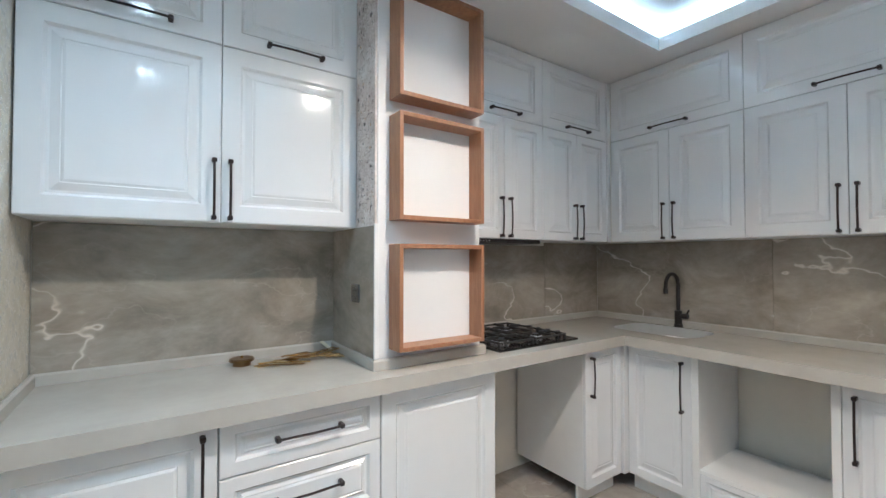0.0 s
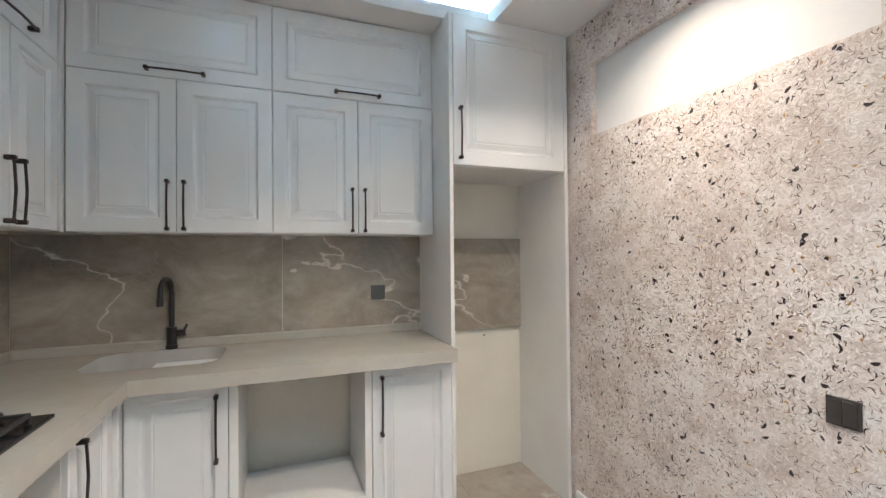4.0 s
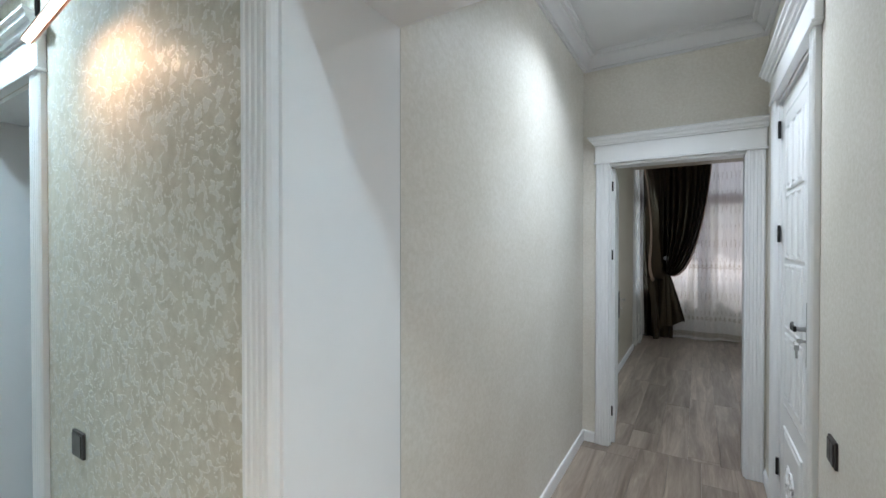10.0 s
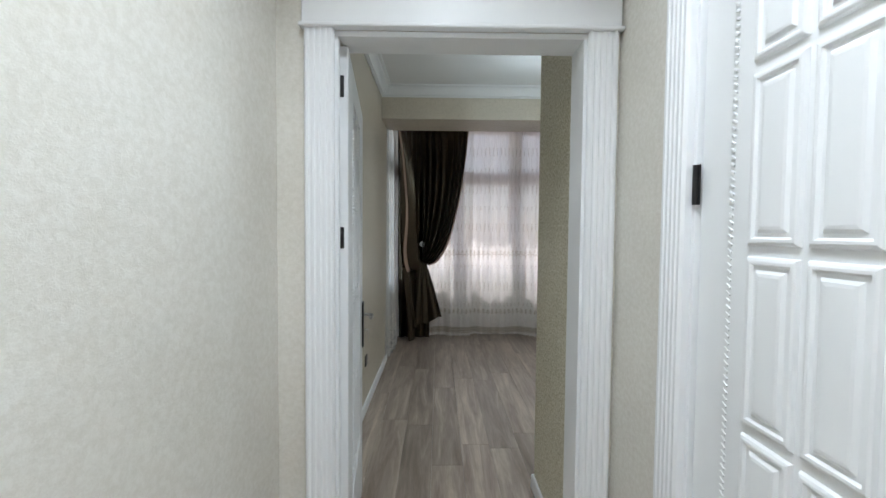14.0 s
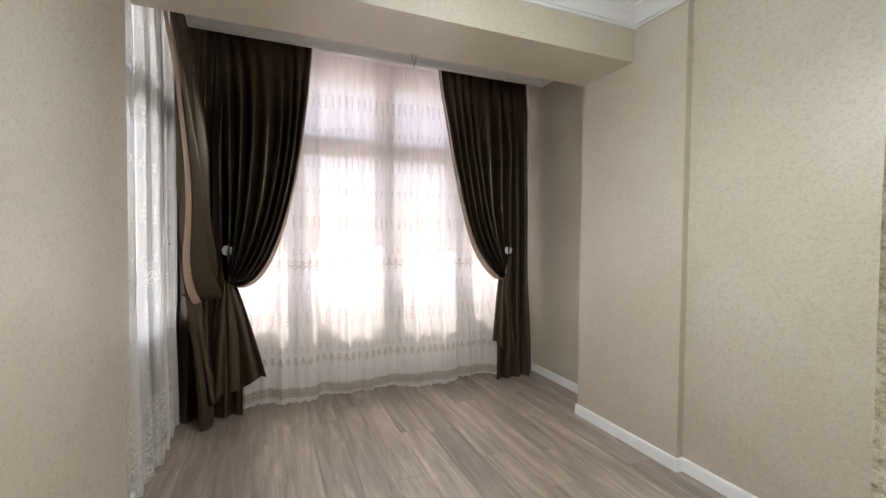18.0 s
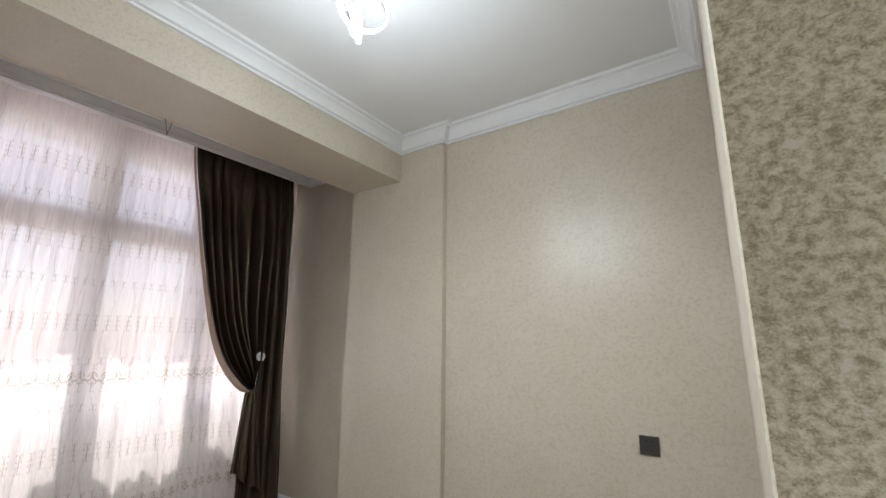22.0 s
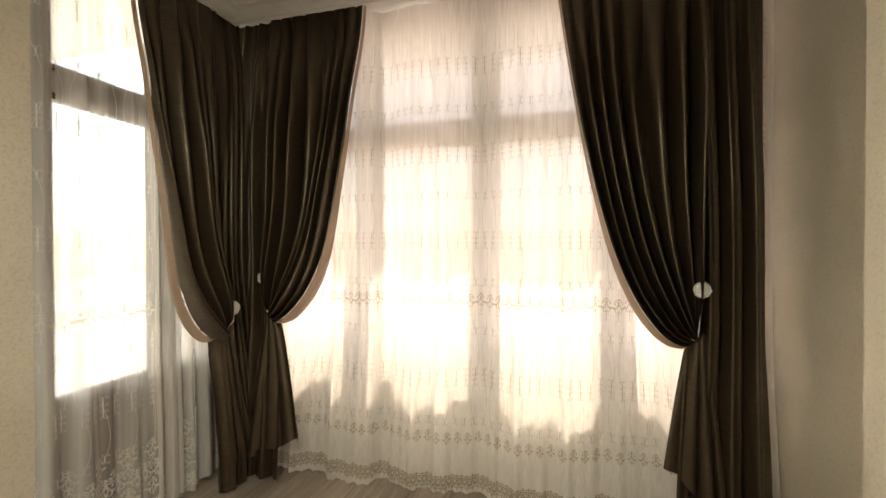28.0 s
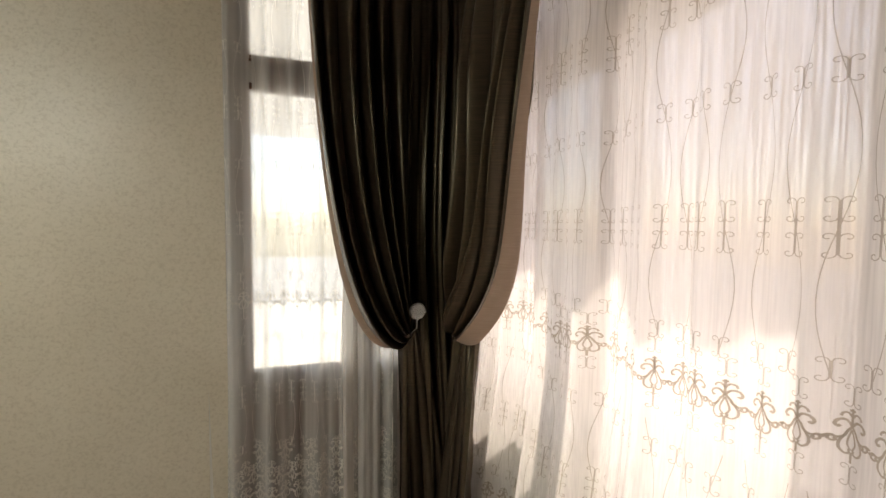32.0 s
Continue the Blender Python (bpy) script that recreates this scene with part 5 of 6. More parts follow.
# ---------- voile sheers with lace ----------
def voile(at, turn, width, top, seed, label, cloth_of, thread, vine, gather=1.0, double=None, kick=0.10, sway=0.034):
    ob = thing("sheer_curtain", at, label, "sheer curtain", "sheer curtains", turn)
    rg = random.Random(seed)
    ph = [rg.uniform(0, 6.28) for _ in range(8)]
    n = width * 7.0 * gather

    def fold(s, z):
        u = s / width
        v = 1 - z / top
        wave = sway * math.sin(2 * PI * s / 0.62 + ph[7] + 1.3 * math.sin(2 * PI * s / 1.9 + ph[3]))
        big = wave + 0.020 * math.sin(2 * PI * n * 0.5 * u + ph[0] + 1.6 * math.sin(2 * PI * u * 1.7 + ph[1]) + 0.3 * math.sin(2 * v + ph[5]))
        small = 0.014 * math.sin(2 * PI * n * u + ph[2] + 1.1 * math.sin(2 * PI * u * 2.3 + ph[3])) + 0.006 * math.sin(2 * PI * n * 2.1 * u + ph[4])
        return (big + small) * (0.35 + 0.65 * smoothstep(0, 0.25, v)) - kick * smoothstep(0.62, 1, v) - 0.01 - sway

    def hem(s):
        return 0.012 + 0.012 * abs(math.sin(PI * s / 0.06)) + 0.015 * math.sin(s * 5 + ph[6])

    def cloth(u, v):
        s = u * width
        z = top - v * (top - hem(s))
        return (s, fold(s, z), z)
    part("voile", sheet(int(width * 130), 60, cloth), cloth_of, ob, "", 60)

    if double:
        def second(u, v):
            s = double[0] + u * (double[1] - double[0]) + 0.02 * math.sin(5 * v)
            z = top - v * (top - hem(s) - 0.03)
            return (s, fold(s * 1.37 % width, z) - 0.02, z)
        part("fold", sheet(80, 50, second), VOILE, ob, "doubled fold of voile", 60)
    sets = {"band": ([], []), "vine": ([], [])}

    def ribbon(line, w, of="band"):
        """A flat thread of width w along a line of (s, z) on the cloth."""
        ribbons, faces = sets[of]
        last = None
        for i, (s, z) in enumerate(line):
            a = line[max(i - 1, 0)]
            b = line[min(i + 1, len(line) - 1)]
            dx, dz = b[0] - a[0], b[1] - a[1]
            l = math.hypot(dx, dz) or 1
            ox, oz = -dz / l * w / 2, dx / l * w / 2
            k = len(ribbons)
            for q in (1, -1):
                ss, zz = min(max(s + q * ox, 0.002), width - 0.002), min(max(z + q * oz, 0.02), top - 0.01)
                ribbons.append((ss, fold(ss, zz) - 0.0025, zz))
            if last is not None:
                faces.append((last, last + 1, k + 1, k))
            last = k

    def arm(s, z, m, k, w, points):
        """A thread through points on side m of the motif, rounded between them."""
        line = []
        for i in range(len(points) - 1):
            p = [points[max(i - 1, 0)], points[i], points[i + 1], points[min(i + 2, len(points) - 1)]]
            for q in (0.0, 0.34, 0.67):
                line.append(tuple(0.5 * (2 * p[1][c] + (p[2][c] - p[0][c]) * q + (2 * p[0][c] - 5 * p[1][c] + 4 * p[2][c] - p[3][c]) * q * q + (3 * p[1][c] - p[0][c] - 3 * p[2][c] + p[3][c]) * q ** 3) for c in (0, 1)))
        line.append(points[-1])
        ribbon([(s + m * k * 0.001 * x, z + k * 0.001 * y) for x, y in line], w)

    def palmette(s, z, k, w):
        """A lyre-shaped motif with leafy arms, joined to its neighbours; its points are in millimetres."""
        for m in (-1, 1):
            arm(s, z, m, k, w, ((0, 38), (8, 48), (17, 45), (20, 37)))
            arm(s, z, m, k, w * 1.2, ((0, 17), (10, 30), (22, 28), (28, 18), (24, 11), (20, 15)))
            arm(s, z, m, k, w * 1.1, ((0, 17), (8, 5), (14, -9), (24, -16), (33, -12), (41, -17)))
            arm(s, z, m, k, w, ((33, -12), (36, -21), (30, -26), (25, -22), (29, -19)))
            arm(s, z, m, k, w, ((13, -7), (21, -24), (21, -41), (12, -50), (4, -46), (6, -38)))
            arm(s, z, m, k, w * 0.8, ((0, 10), (6, -10), (8, -27), (1, -40)))
        ribbon([(s, z + 0.060 * k), (s, z + 0.015 * k)], w * 1.1)
        ribbon([(s - 0.006 * k, z + 0.055 * k), (s + 0.006 * k, z + 0.055 * k)], w)
        ribbon([(s, z - 0.044 * k), (s, z - 0.070 * k)], w * 1.1)

    def scroll(s, z, k, w, of="vine"):
        """Two C-scrolls back to back."""
        for m in (-1, 1):
            half = []
            for q in range(9):
                a, r = -0.7 * PI + q * 0.2125 * PI, (0.0025 + 0.0065 * q / 8) * k
                half.append((m * (0.0100 * k + r * math.cos(a)), 0.017 * k + r * math.sin(a)))
            ribbon([(s + x, z + y) for x, y in half] + [(s + x, z - y) for x, y in half[::-1]], w, of)

    s, k = 0.035, 0
    while s < width - 0.03:
        palmette(s, 1.135 + 0.004 * math.sin(k * 1.7), 0.74, 0.0036)
        scroll(s, 1.205, 0.8, 0.0015)
        scroll(s, 1.065, 0.8, 0.0015)
        palmette(s, 0.34, 0.55, 0.0028)
        palmette(s + 0.0295, 0.09, 0.70, 0.0045)
        palmette(s, 0.09, 0.70, 0.0045)
        if double:
            palmette(s, 0.20, 0.75, 0.0045)
            palmette(s + 0.0295, 0.285, 0.75, 0.0045)
            if k % 2:
                palmette(s, 0.40, 0.8, 0.0040)
        s += 0.059
        k += 1
    s, k = 0.035, 0
    while s < width - 0.03:
        for base, height in ((1.235, top - 1.4), (0.42, 0.62)):
            z, line = base, []
            while z < base + height:
                line.append((s + 0.017 * math.sin(2 * PI * (z - base) / 0.52 + (k % 2) * PI), z))
                z += 0.026
            ribbon(line, 0.0013, "vine")
            q = 0
            while base + 0.13 * q < base + height:
                zz = base + 0.13 * q
                ss = s + 0.017 * math.sin(2 * PI * (zz - base) / 0.52 + (k % 2) * PI)
                if q % 4 == 0:
                    scroll(ss, zz + 0.01, 0.9, 0.0018)
                elif q % 4 == 2:
                    scroll(ss, zz + 0.032, 0.9, 0.0018)
                    scroll(ss, zz - 0.032, 0.9, 0.0018)
                    ribbon([(ss, zz + 0.018), (ss, zz), (ss, zz - 0.018)], 0.0035, "vine")
                q += 1
        s += 0.054
        k += 1
    for of, name, cloth_, label_ in (("band", "lace", thread, "embroidered scroll lace bands"), ("vine", "embroidery", vine, "fine embroidered vines")):
        me = bpy.data.meshes.new(name)
        me.from_pydata(sets[of][0], [], sets[of][1])
        me.materials.append(cloth_)
        lace = new(name, me)
        lace.parent = ob
        tagged(lace, label_)
    return ob


voile((-7.27, -0.56, 0), 90, 3.10, 2.93, 11, "white voile sheer with lace bands before the bay window", VOILE, LACE, VINE)
voile((-5.94, -0.625, 0), 180, 1.17, 2.93, 12, "white voile sheer with lace bands before the balcony door", VOILE_FINE, LACE_WHITE, LACE_WHITE, gather=1.2, double=(0.60, 0.98), kick=0.02, sway=0.01)


# ---------- bay window and balcony door ----------
def window(name, at, turn, cols, z0, z1, transom, depth, label, mull=0.052, s=0.036, half=0.045):
    """A framed window in the local x-z plane; cols are the edges of its lights."""
    ob = tagged(thing(name, at, label, "window", "", turn), kind="structure")
    fr = part("window_frame", merged(box(cols[0], cols[-1], 0, depth, z0, z0 + mull, 0.004), box(cols[0], cols[-1], 0, depth, z1 - mull, z1, 0.004),
                                     *[box(c, c + mull, 0, depth, z0 + mull + 0.0005, z1 - mull - 0.0005, 0.004) for c in [cols[0]] + [q - mull / 2 for q in cols[1:-1]] + [cols[-1] - mull]]), PVC, ob)
    for a, b in zip(cols, cols[1:]):
        x0 = a + (mull if a == cols[0] else mull / 2) + 0.0005
        x1 = b - (mull if b == cols[-1] else mull / 2) - 0.0005
        part("transom", box(x0, x1, 0.004, depth - 0.004, transom - half, transom + half, 0.003), PVC, ob)
        for u0, u1 in ((z0 + mull, transom - half), (transom + half, z1 - mull)):
            sash = part("sash", merged(box(x0 + 0.001, x1 - 0.001, -0.012, depth - 0.02, u0 + 0.001, u0 + s, 0.004), box(x0 + 0.001, x1 - 0.001, -0.012, depth - 0.02, u1 - s, u1 - 0.001, 0.004),
                                       box(x0 + 0.001, x0 + s, -0.012, depth - 0.02, u0 + s + 0.0005, u1 - s - 0.0005, 0.004), box(x1 - s, x1 - 0.001, -0.012, depth - 0.02, u0 + s + 0.0005, u1 - s - 0.0005, 0.004)), PVC, ob)
            p = part("pane", box(x0 + s - 0.004, x1 - s + 0.004, 0.014, 0.02, u0 + s - 0.004, u1 - s + 0.004), GLASS, sash, "clear glass pane")
            p.visible_shadow = False
    return ob


window("window_1", (-7.46, -0.50, 0), 90, (0.0, 0.75, 1.57, 2.31, 2.95), 0.76, 2.95, 2.2, 0.06, "brown framed bay window with transom lights", 0.07, 0.055, 0.03)
win2 = window("window_2", (-6.035, -0.66, 0), 180, (0.0, 0.62, 1.215), 0.69, 2.95, 2.2, 0.06, "brown framed balcony window with lower panel")
part("panel", box(0.0, 1.215, 0.005, 0.055, 0.02, 0.689, 0.003), PVC, win2, "brown lower door panel")
structure("window_sill", box(-7.40, -7.34, -0.50, 2.45, 0.725, 0.758, 0.004), WHITE_PAINT, "white window sill board", "window sill")

# curtain tracks and bare wires
for a in ((-7.30, -7.10, -0.56, 2.55),):
    rail = thing("curtain_rail", (0, 0, 0), "white ceiling curtain rail above the bay window", "curtain rail")
    part("track", box(a[0], a[1], a[2], a[3], 2.945, 2.979, 0.003), WHITE_PAINT, rail)
rail = thing("curtain_rail", (0, 0, 0), "white ceiling curtain rail above the balcony door", "curtain rail")
part("track", box(-7.09, -6.105, -0.62, -0.51, 2.945, 2.979, 0.003), WHITE_PAINT, rail)
wires = thing("loose_wires", (-6.075, 0.90, 2.5455), "two loose thin wires hanging from the beam", "cable")
part("wire", tube([(0, -0.016, 0), (0.0, -0.014, -0.02), (0.004, -0.004, -0.065), (0.004, 0.0, -0.09)], 0.0014, 6), BLACK, wires)
part("wire", tube([(0, 0.016, 0), (0.0, 0.013, -0.03), (-0.003, 0.002, -0.082)], 0.0014, 6), BLACK, wires)

# ---------- bedroom pendant ----------
pend = thing("pendant_lamp", (-4.655, 0.915, 2.52), "modern pendant of three interlocked glowing rings", "pendant lamp")
part("cable", tube([(0.012, 0.01, 0.10), (0.012, 0.01, 0.325)], 0.0016, 6), BLACK, pend)
part("canopy", moved(cylinder(0.05, 0.022, 28, None, 0.003), Matrix.Translation((0.012, 0.01, 0.3285))), WHITE_PAINT, pend, "", 40)
for r, m in ((0.084, pose(0.0, 0.0, -0.008, 90, 12, 138)), (0.060, pose(-0.012, -0.03, -0.03, 62, 28, 120)), (0.088, pose(0.004, 0.01, 0.028, 90, -24, 58))):
    band = []
    for r0, r1, w in ((r - 0.006, r - 0.0035, 0.0085), (r - 0.003, r, 0.0078)):
        ring = [[(q * math.cos(2 * PI * k / 48), q * math.sin(2 * PI * k / 48), z) for k in range(48)] for q, z in ((r0, -w), (r1, -w), (r1, w), (r0, w), (r0, -w))]
        band.append(moved(lofted(ring, False), m))
    metal = part("ring", band[0], STEEL, pend, "silver inner band of the ring", 40)
    part("glow", band[1], LED_RING, metal, "glowing white led strip", 40)


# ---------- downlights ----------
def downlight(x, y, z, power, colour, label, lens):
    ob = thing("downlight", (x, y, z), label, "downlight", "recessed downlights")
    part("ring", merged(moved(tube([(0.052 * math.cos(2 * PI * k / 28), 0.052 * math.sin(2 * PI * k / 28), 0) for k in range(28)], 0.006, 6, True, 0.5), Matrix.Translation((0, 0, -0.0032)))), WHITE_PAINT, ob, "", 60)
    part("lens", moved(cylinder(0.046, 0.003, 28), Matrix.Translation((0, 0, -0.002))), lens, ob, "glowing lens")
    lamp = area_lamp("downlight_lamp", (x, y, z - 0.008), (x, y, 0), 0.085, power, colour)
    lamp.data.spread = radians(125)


LENS_WARM = emitter("warm_lens", (1.0, 0.74, 0.50), 14.0)
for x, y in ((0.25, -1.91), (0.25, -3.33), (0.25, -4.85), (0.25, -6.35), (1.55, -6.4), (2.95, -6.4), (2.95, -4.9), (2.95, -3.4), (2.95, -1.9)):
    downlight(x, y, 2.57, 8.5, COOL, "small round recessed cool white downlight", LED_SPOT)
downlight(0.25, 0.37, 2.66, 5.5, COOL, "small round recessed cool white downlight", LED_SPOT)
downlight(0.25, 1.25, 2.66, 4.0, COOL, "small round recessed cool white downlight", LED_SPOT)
spot = thing("ceiling_light", (1.29, 0.66, 2.7995), "white ceiling spot with glowing warm lens in kitchen", "ceiling light")
part("rose", moved(cylinder(0.04, 0.018, 28, None, 0.003), Matrix.Translation((0, 0, -0.0095))), WHITE_PAINT, spot, "", 40)
part("stem", moved(cylinder(0.006, 0.05, 12), Matrix.Translation((0, 0, -0.044))), WHITE_PAINT, spot, "", 40)
AIM = look((1.29, 0.66, 2.68), (1.17, 1.06, 0.95))
tilt = Matrix.Translation((0, 0, -0.1195)) @ AIM.to_3x3().to_4x4()
can = part("can", moved(cylinder(0.036, 0.075, 28, None, 0.003), tilt), WHITE_PAINT, spot, "", 40)
part("lens", moved(cylinder(0.030, 0.006, 28), tilt @ Matrix.Translation((0, 0, -0.041))), LENS_WARM, can, "glowing warm lens", 40)
area_lamp("warm_spot", AIM @ Vector((0, 0, -0.055)), (1.17, 1.06, 0.95), 0.06, 19.0, (1.0, 0.77, 0.54)).data.spread = radians(130)
downlight(1.92, 0.0, 2.66, 11.0, (1.0, 0.76, 0.52), "small round recessed warm white downlight", LENS_WARM)
ceil = thing("ceiling_light", (-1.70, -0.02, 2.869), "flat round white ceiling light in corridor", "ceiling light")
part("diffuser", moved(cylinder(0.15, 0.03, 40, None, 0.006), Matrix.Translation((0, 0, -0.0155))), emitter("diffuser_led", (0.90, 0.97, 1.0), 3.0), ceil, "glowing opal diffuser", 40)
area_lamp("ceiling_light_lamp", (-1.70, -0.02, 2.83), (-1.70, -0.02, 0), 0.30, 12.0, (0.88, 0.96, 1.0)).data.spread = radians(125)
glow = new("pendant_light", bpy.data.lights.new("pendant_light", "POINT"))
glow.data.energy, glow.data.shadow_soft_size, glow.data.color = 6.5, 0.09, (0.82, 0.98, 1.0)
glow.location = (-4.655, 0.915, 2.25)
area_lamp("pendant_downlight", (-4.655, 0.915, 2.24), (-4.655, 0.915, 0), 0.4, 8.5, (0.84, 0.98, 1.0))


# ---------- picture sconces ----------
def sconce(at, turn):
    ob = thing("wall_sconce", at, "black swing-arm picture light with glowing copper tube", "wall lamp", "picture lights", turn)
    part("base", box(-0.028, 0.028, -0.05, -0.0005, -0.04, 0.04, 0.004), BLACK, ob)
    part("arm", tube([(0, -0.05, 0.0), (-0.03, -0.09, 0.012), (-0.065, -0.125, 0.0), (-0.085, -0.14, -0.05), (-0.09, -0.142, -0.12), (-0.09, -0.142, -0.185)], 0.006, 8), BLACK, ob, "", 60)
    part("arm", tube([(0, -0.05, 0.014), (-0.03, -0.09, 0.028), (-0.06, -0.12, 0.018), (-0.078, -0.134, -0.012)], 0.004, 8), BLACK, ob, "", 60)
    lay = pose(-0.02, -0.142, -0.205, 0, 81, 0)
    tb = part("tube", moved(cylinder(0.0145, 0.30, 16, None, 0.002), lay), COPPER, ob, "copper lamp tube", 40)
    part("glow", moved(box(-0.007, 0.004, -0.009, 0.009, -0.143, 0.143, 0.002), lay @ pose(0, 0, 0, 0, 0, -35) @ Matrix.Translation((0.0125, 0.0, 0))), LED_WARM, tb, "glowing warm strip")
    m = pose(*at, 0, 0, turn)
    a, b = m @ Vector((-0.02, -0.128, -0.228)), m @ Vector((-0.02, 0.0, -0.40))
    area_lamp("sconce_lamp", a, b, 0.28, 0.85, (1.0, 0.6, 0.32), "RECTANGLE", 0.02)


sconce((-0.06, -1.27, 2.285), 90)
sconce((0.03, -3.80, 2.14), 90)

# ---------- living room pendant ----------
pl = thing("pendant_lamp", (1.60, -3.95, 2.78), "black ceiling rose with zigzag copper led bars", "pendant lamp")
part("rose", moved(cylinder(0.085, 0.03, 32, None, 0.004), Matrix.Translation((0, 0, -0.016))), BLACK, pl, "", 40)
ZIG = ((0.05, 0.46), (0.205, 0.21), (-0.056, 0.03), (0.096, -0.216), (-0.137, -0.445), (0.01, -0.70))
for k, ((x0, y0), (x1, y1)) in enumerate(zip(ZIG, ZIG[1:])):
    z = -0.38 + 0.0005 * k
    l = math.hypot(x1 - x0, y1 - y0)
    m = pose((x0 + x1) / 2, (y0 + y1) / 2, z, 0, 0, math.degrees(math.atan2(y1 - y0, x1 - x0)))
    bar = part("bar", moved(box(-l / 2 - 0.014, l / 2 + 0.014, -0.014, 0.014, 0, 0.034, 0.003), m), COPPER, pl, "copper coloured bar")
    part("glow", moved(box(-l / 2 - 0.01, l / 2 + 0.01, -0.011, 0.011, -0.006, -0.0005, 0.001), m), LED_PINK, bar, "glowing rosy strip")
for x in (-0.14, 0.14):
    part("wire", tube([(x * 0.4, 0, -0.032), (x, 0.0, -0.33)], 0.0012, 5), STEEL, pl)


# ---------- framed wall panel ----------
def frame_ring(x0, x1, z0, z1, w, t):
    """A moulded picture-rail frame on the plane y = 0, facing -y."""
    bm = bmesh.new()
    prof = [(0, 0), (0, -t * 0.55), (w * 0.2, -t * 0.7), (w * 0.35, -t), (w * 0.6, -t), (w * 0.75, -t * 0.6), (w, -t * 0.4), (w, 0)]
    rings = [[bm.verts.new(c) for c in ((x0 + i, y, z0 + i), (x1 - i, y, z0 + i), (x1 - i, y, z1 - i), (x0 + i, y, z1 - i))] for i, y in prof]
    for a, b in zip(rings, rings[1:]):
        for k in range(4):
            bm.faces.new((a[k], a[(k + 1) % 4], b[(k + 1) % 4], b[k]))
    return bm


pan = thing("wall_panel", (1.795, -6.7995, 0), "white double moulded frame round palm leaf wallpaper", "wall panel", "", 180)
part("outer_frame", frame_ring(-0.965, 0.965, 0.84, 2.28, 0.05, 0.022), DOOR_PAINT, pan, "", 30)
part("inner_frame", frame_ring(-0.815, 0.815, 0.98, 2.135, 0.03, 0.016), DOOR_PAINT, pan, "", 30)
LEAFPAPER = plain("pale_leaf_ground", (0.72, 0.71, 0.64), (0.66, 0.65, 0.575), 0.6, 8)
LEAF_A = plain("sage_leaf_print", (0.36, 0.345, 0.255), (0.44, 0.42, 0.33), 0.6, 30)
LEAF_B = plain("pale_leaf_print", (0.54, 0.525, 0.44), (0.47, 0.455, 0.37), 0.6, 30)
part("paper", box(-0.784, 0.784, -0.002, -0.0004, 1.012, 2.104), LEAFPAPER, pan, "pale printed wallpaper")
rg = random.Random(9)
prints = ([], [])
for k in range(126):
    cx, cz = -0.85 + 0.122 * (k % 14 + 0.8 * rg.random()), 0.92 + 0.115 * (k // 14 + 0.8 * rg.random())
    a, l, bow = rg.uniform(0.1, 0.9 * PI) + PI * (k % 5 == 0), rg.uniform(0.15, 0.26), rg.uniform(-0.9, 0.9)
    for j in range(10):
        t = j / 9
        way = a + bow * t
        bx, bz = cx + math.cos(a + bow * t / 2) * l * t * 0.7, cz + math.sin(a + bow * t / 2) * l * t * 0.7
        for side in (-1, 1):
            d = way + side * (1.0 - 0.7 * t)
            ll = l * (0.42 + 0.25 * math.sin(PI * t) - 0.12 * t) * rg.uniform(0.8, 1.1)
            d2 = d - side * 0.35
            mx, mz = bx + math.cos(d) * ll * 0.5, bz + math.sin(d) * ll * 0.5
            ex, ez = mx + math.cos(d2) * ll * 0.5, mz + math.sin(d2) * ll * 0.5
            ox, oz = -math.sin(d) * 0.0046, math.cos(d) * 0.0046
            q = [(bx, bz), (mx + ox, mz + oz), (ex, ez), (mx - ox, mz - oz)]
            if all(-0.78 < x < 0.78 and 1.016 < z < 2.10 for x, z in q):
                prints[k % 2].append([(x, -0.0024 - 0.00001 * (k % 40), z) for x, z in q])
for quads, m in zip(prints, (LEAF_A, LEAF_B)):
    me = bpy.data.meshes.new("leaf_print")
    me.from_pydata([p for q in quads for p in q], [], [(4 * i, 4 * i + 1, 4 * i + 2, 4 * i + 3) for i in range(len(quads))])
    me.materials.append(m)
    tagged(new("leaf_print", me), "printed palm fronds").parent = pan

# ---------- mirror with console ----------
mir = thing("wall_mirror", (3.24, -4.05, 0.06), "tall wall mirror in wide black frame", "mirror", "", -90)
face = [(0.39 * math.sin(a), 1.155 + (0.83 + 0.22 * math.cos(a)) if k < 25 else 1.155 - (0.83 - 0.22 * math.cos(a))) for k, a in enumerate([-PI / 2 + PI * q / 24 for q in range(25)] + [PI / 2 + PI * q / 24 for q in range(25)])]
part("glass", lofted([[(x, -0.0215, z) for x, z in face], [(x, -0.029, z) for x, z in face]]), MIRROR, mir, "silver mirror glass with arched ends")
for k, (x, z) in enumerate(face):
    part("bead", moved(cylinder(0.009, 0.006, 10, 0.005), pose(x * 1.02, -0.0325, z, 90, 0, 0)), STEEL, mir)
part("backing", box(-0.47, 0.47, -0.0195, -0.0005, 0.0, 2.31, 0.002), BLACK, mir)
for a in ((-0.47, -0.41, 0.0, 2.31), (0.41, 0.47, 0.0, 2.31), (-0.4095, 0.4095, 0.0, 0.06), (-0.4095, 0.4095, 2.25, 2.31)):
    part("frame", box(a[0], a[1], -0.05, -0.02, a[2], a[3], 0.004), BLACK, mir, "black frame bar")
con = thing("console_shelf", (3.19, -3.75, 0.80), "white floating console drawer before mirror", "console", "", -90)
part("body", box(-0.42, 0.42, -0.36, 0, 0, 0.15, 0.003), LACQUER, con)
part("drawer", box(-0.415, 0.415, -0.378, -0.361, 0.006, 0.144, 0.003), LACQUER, con)
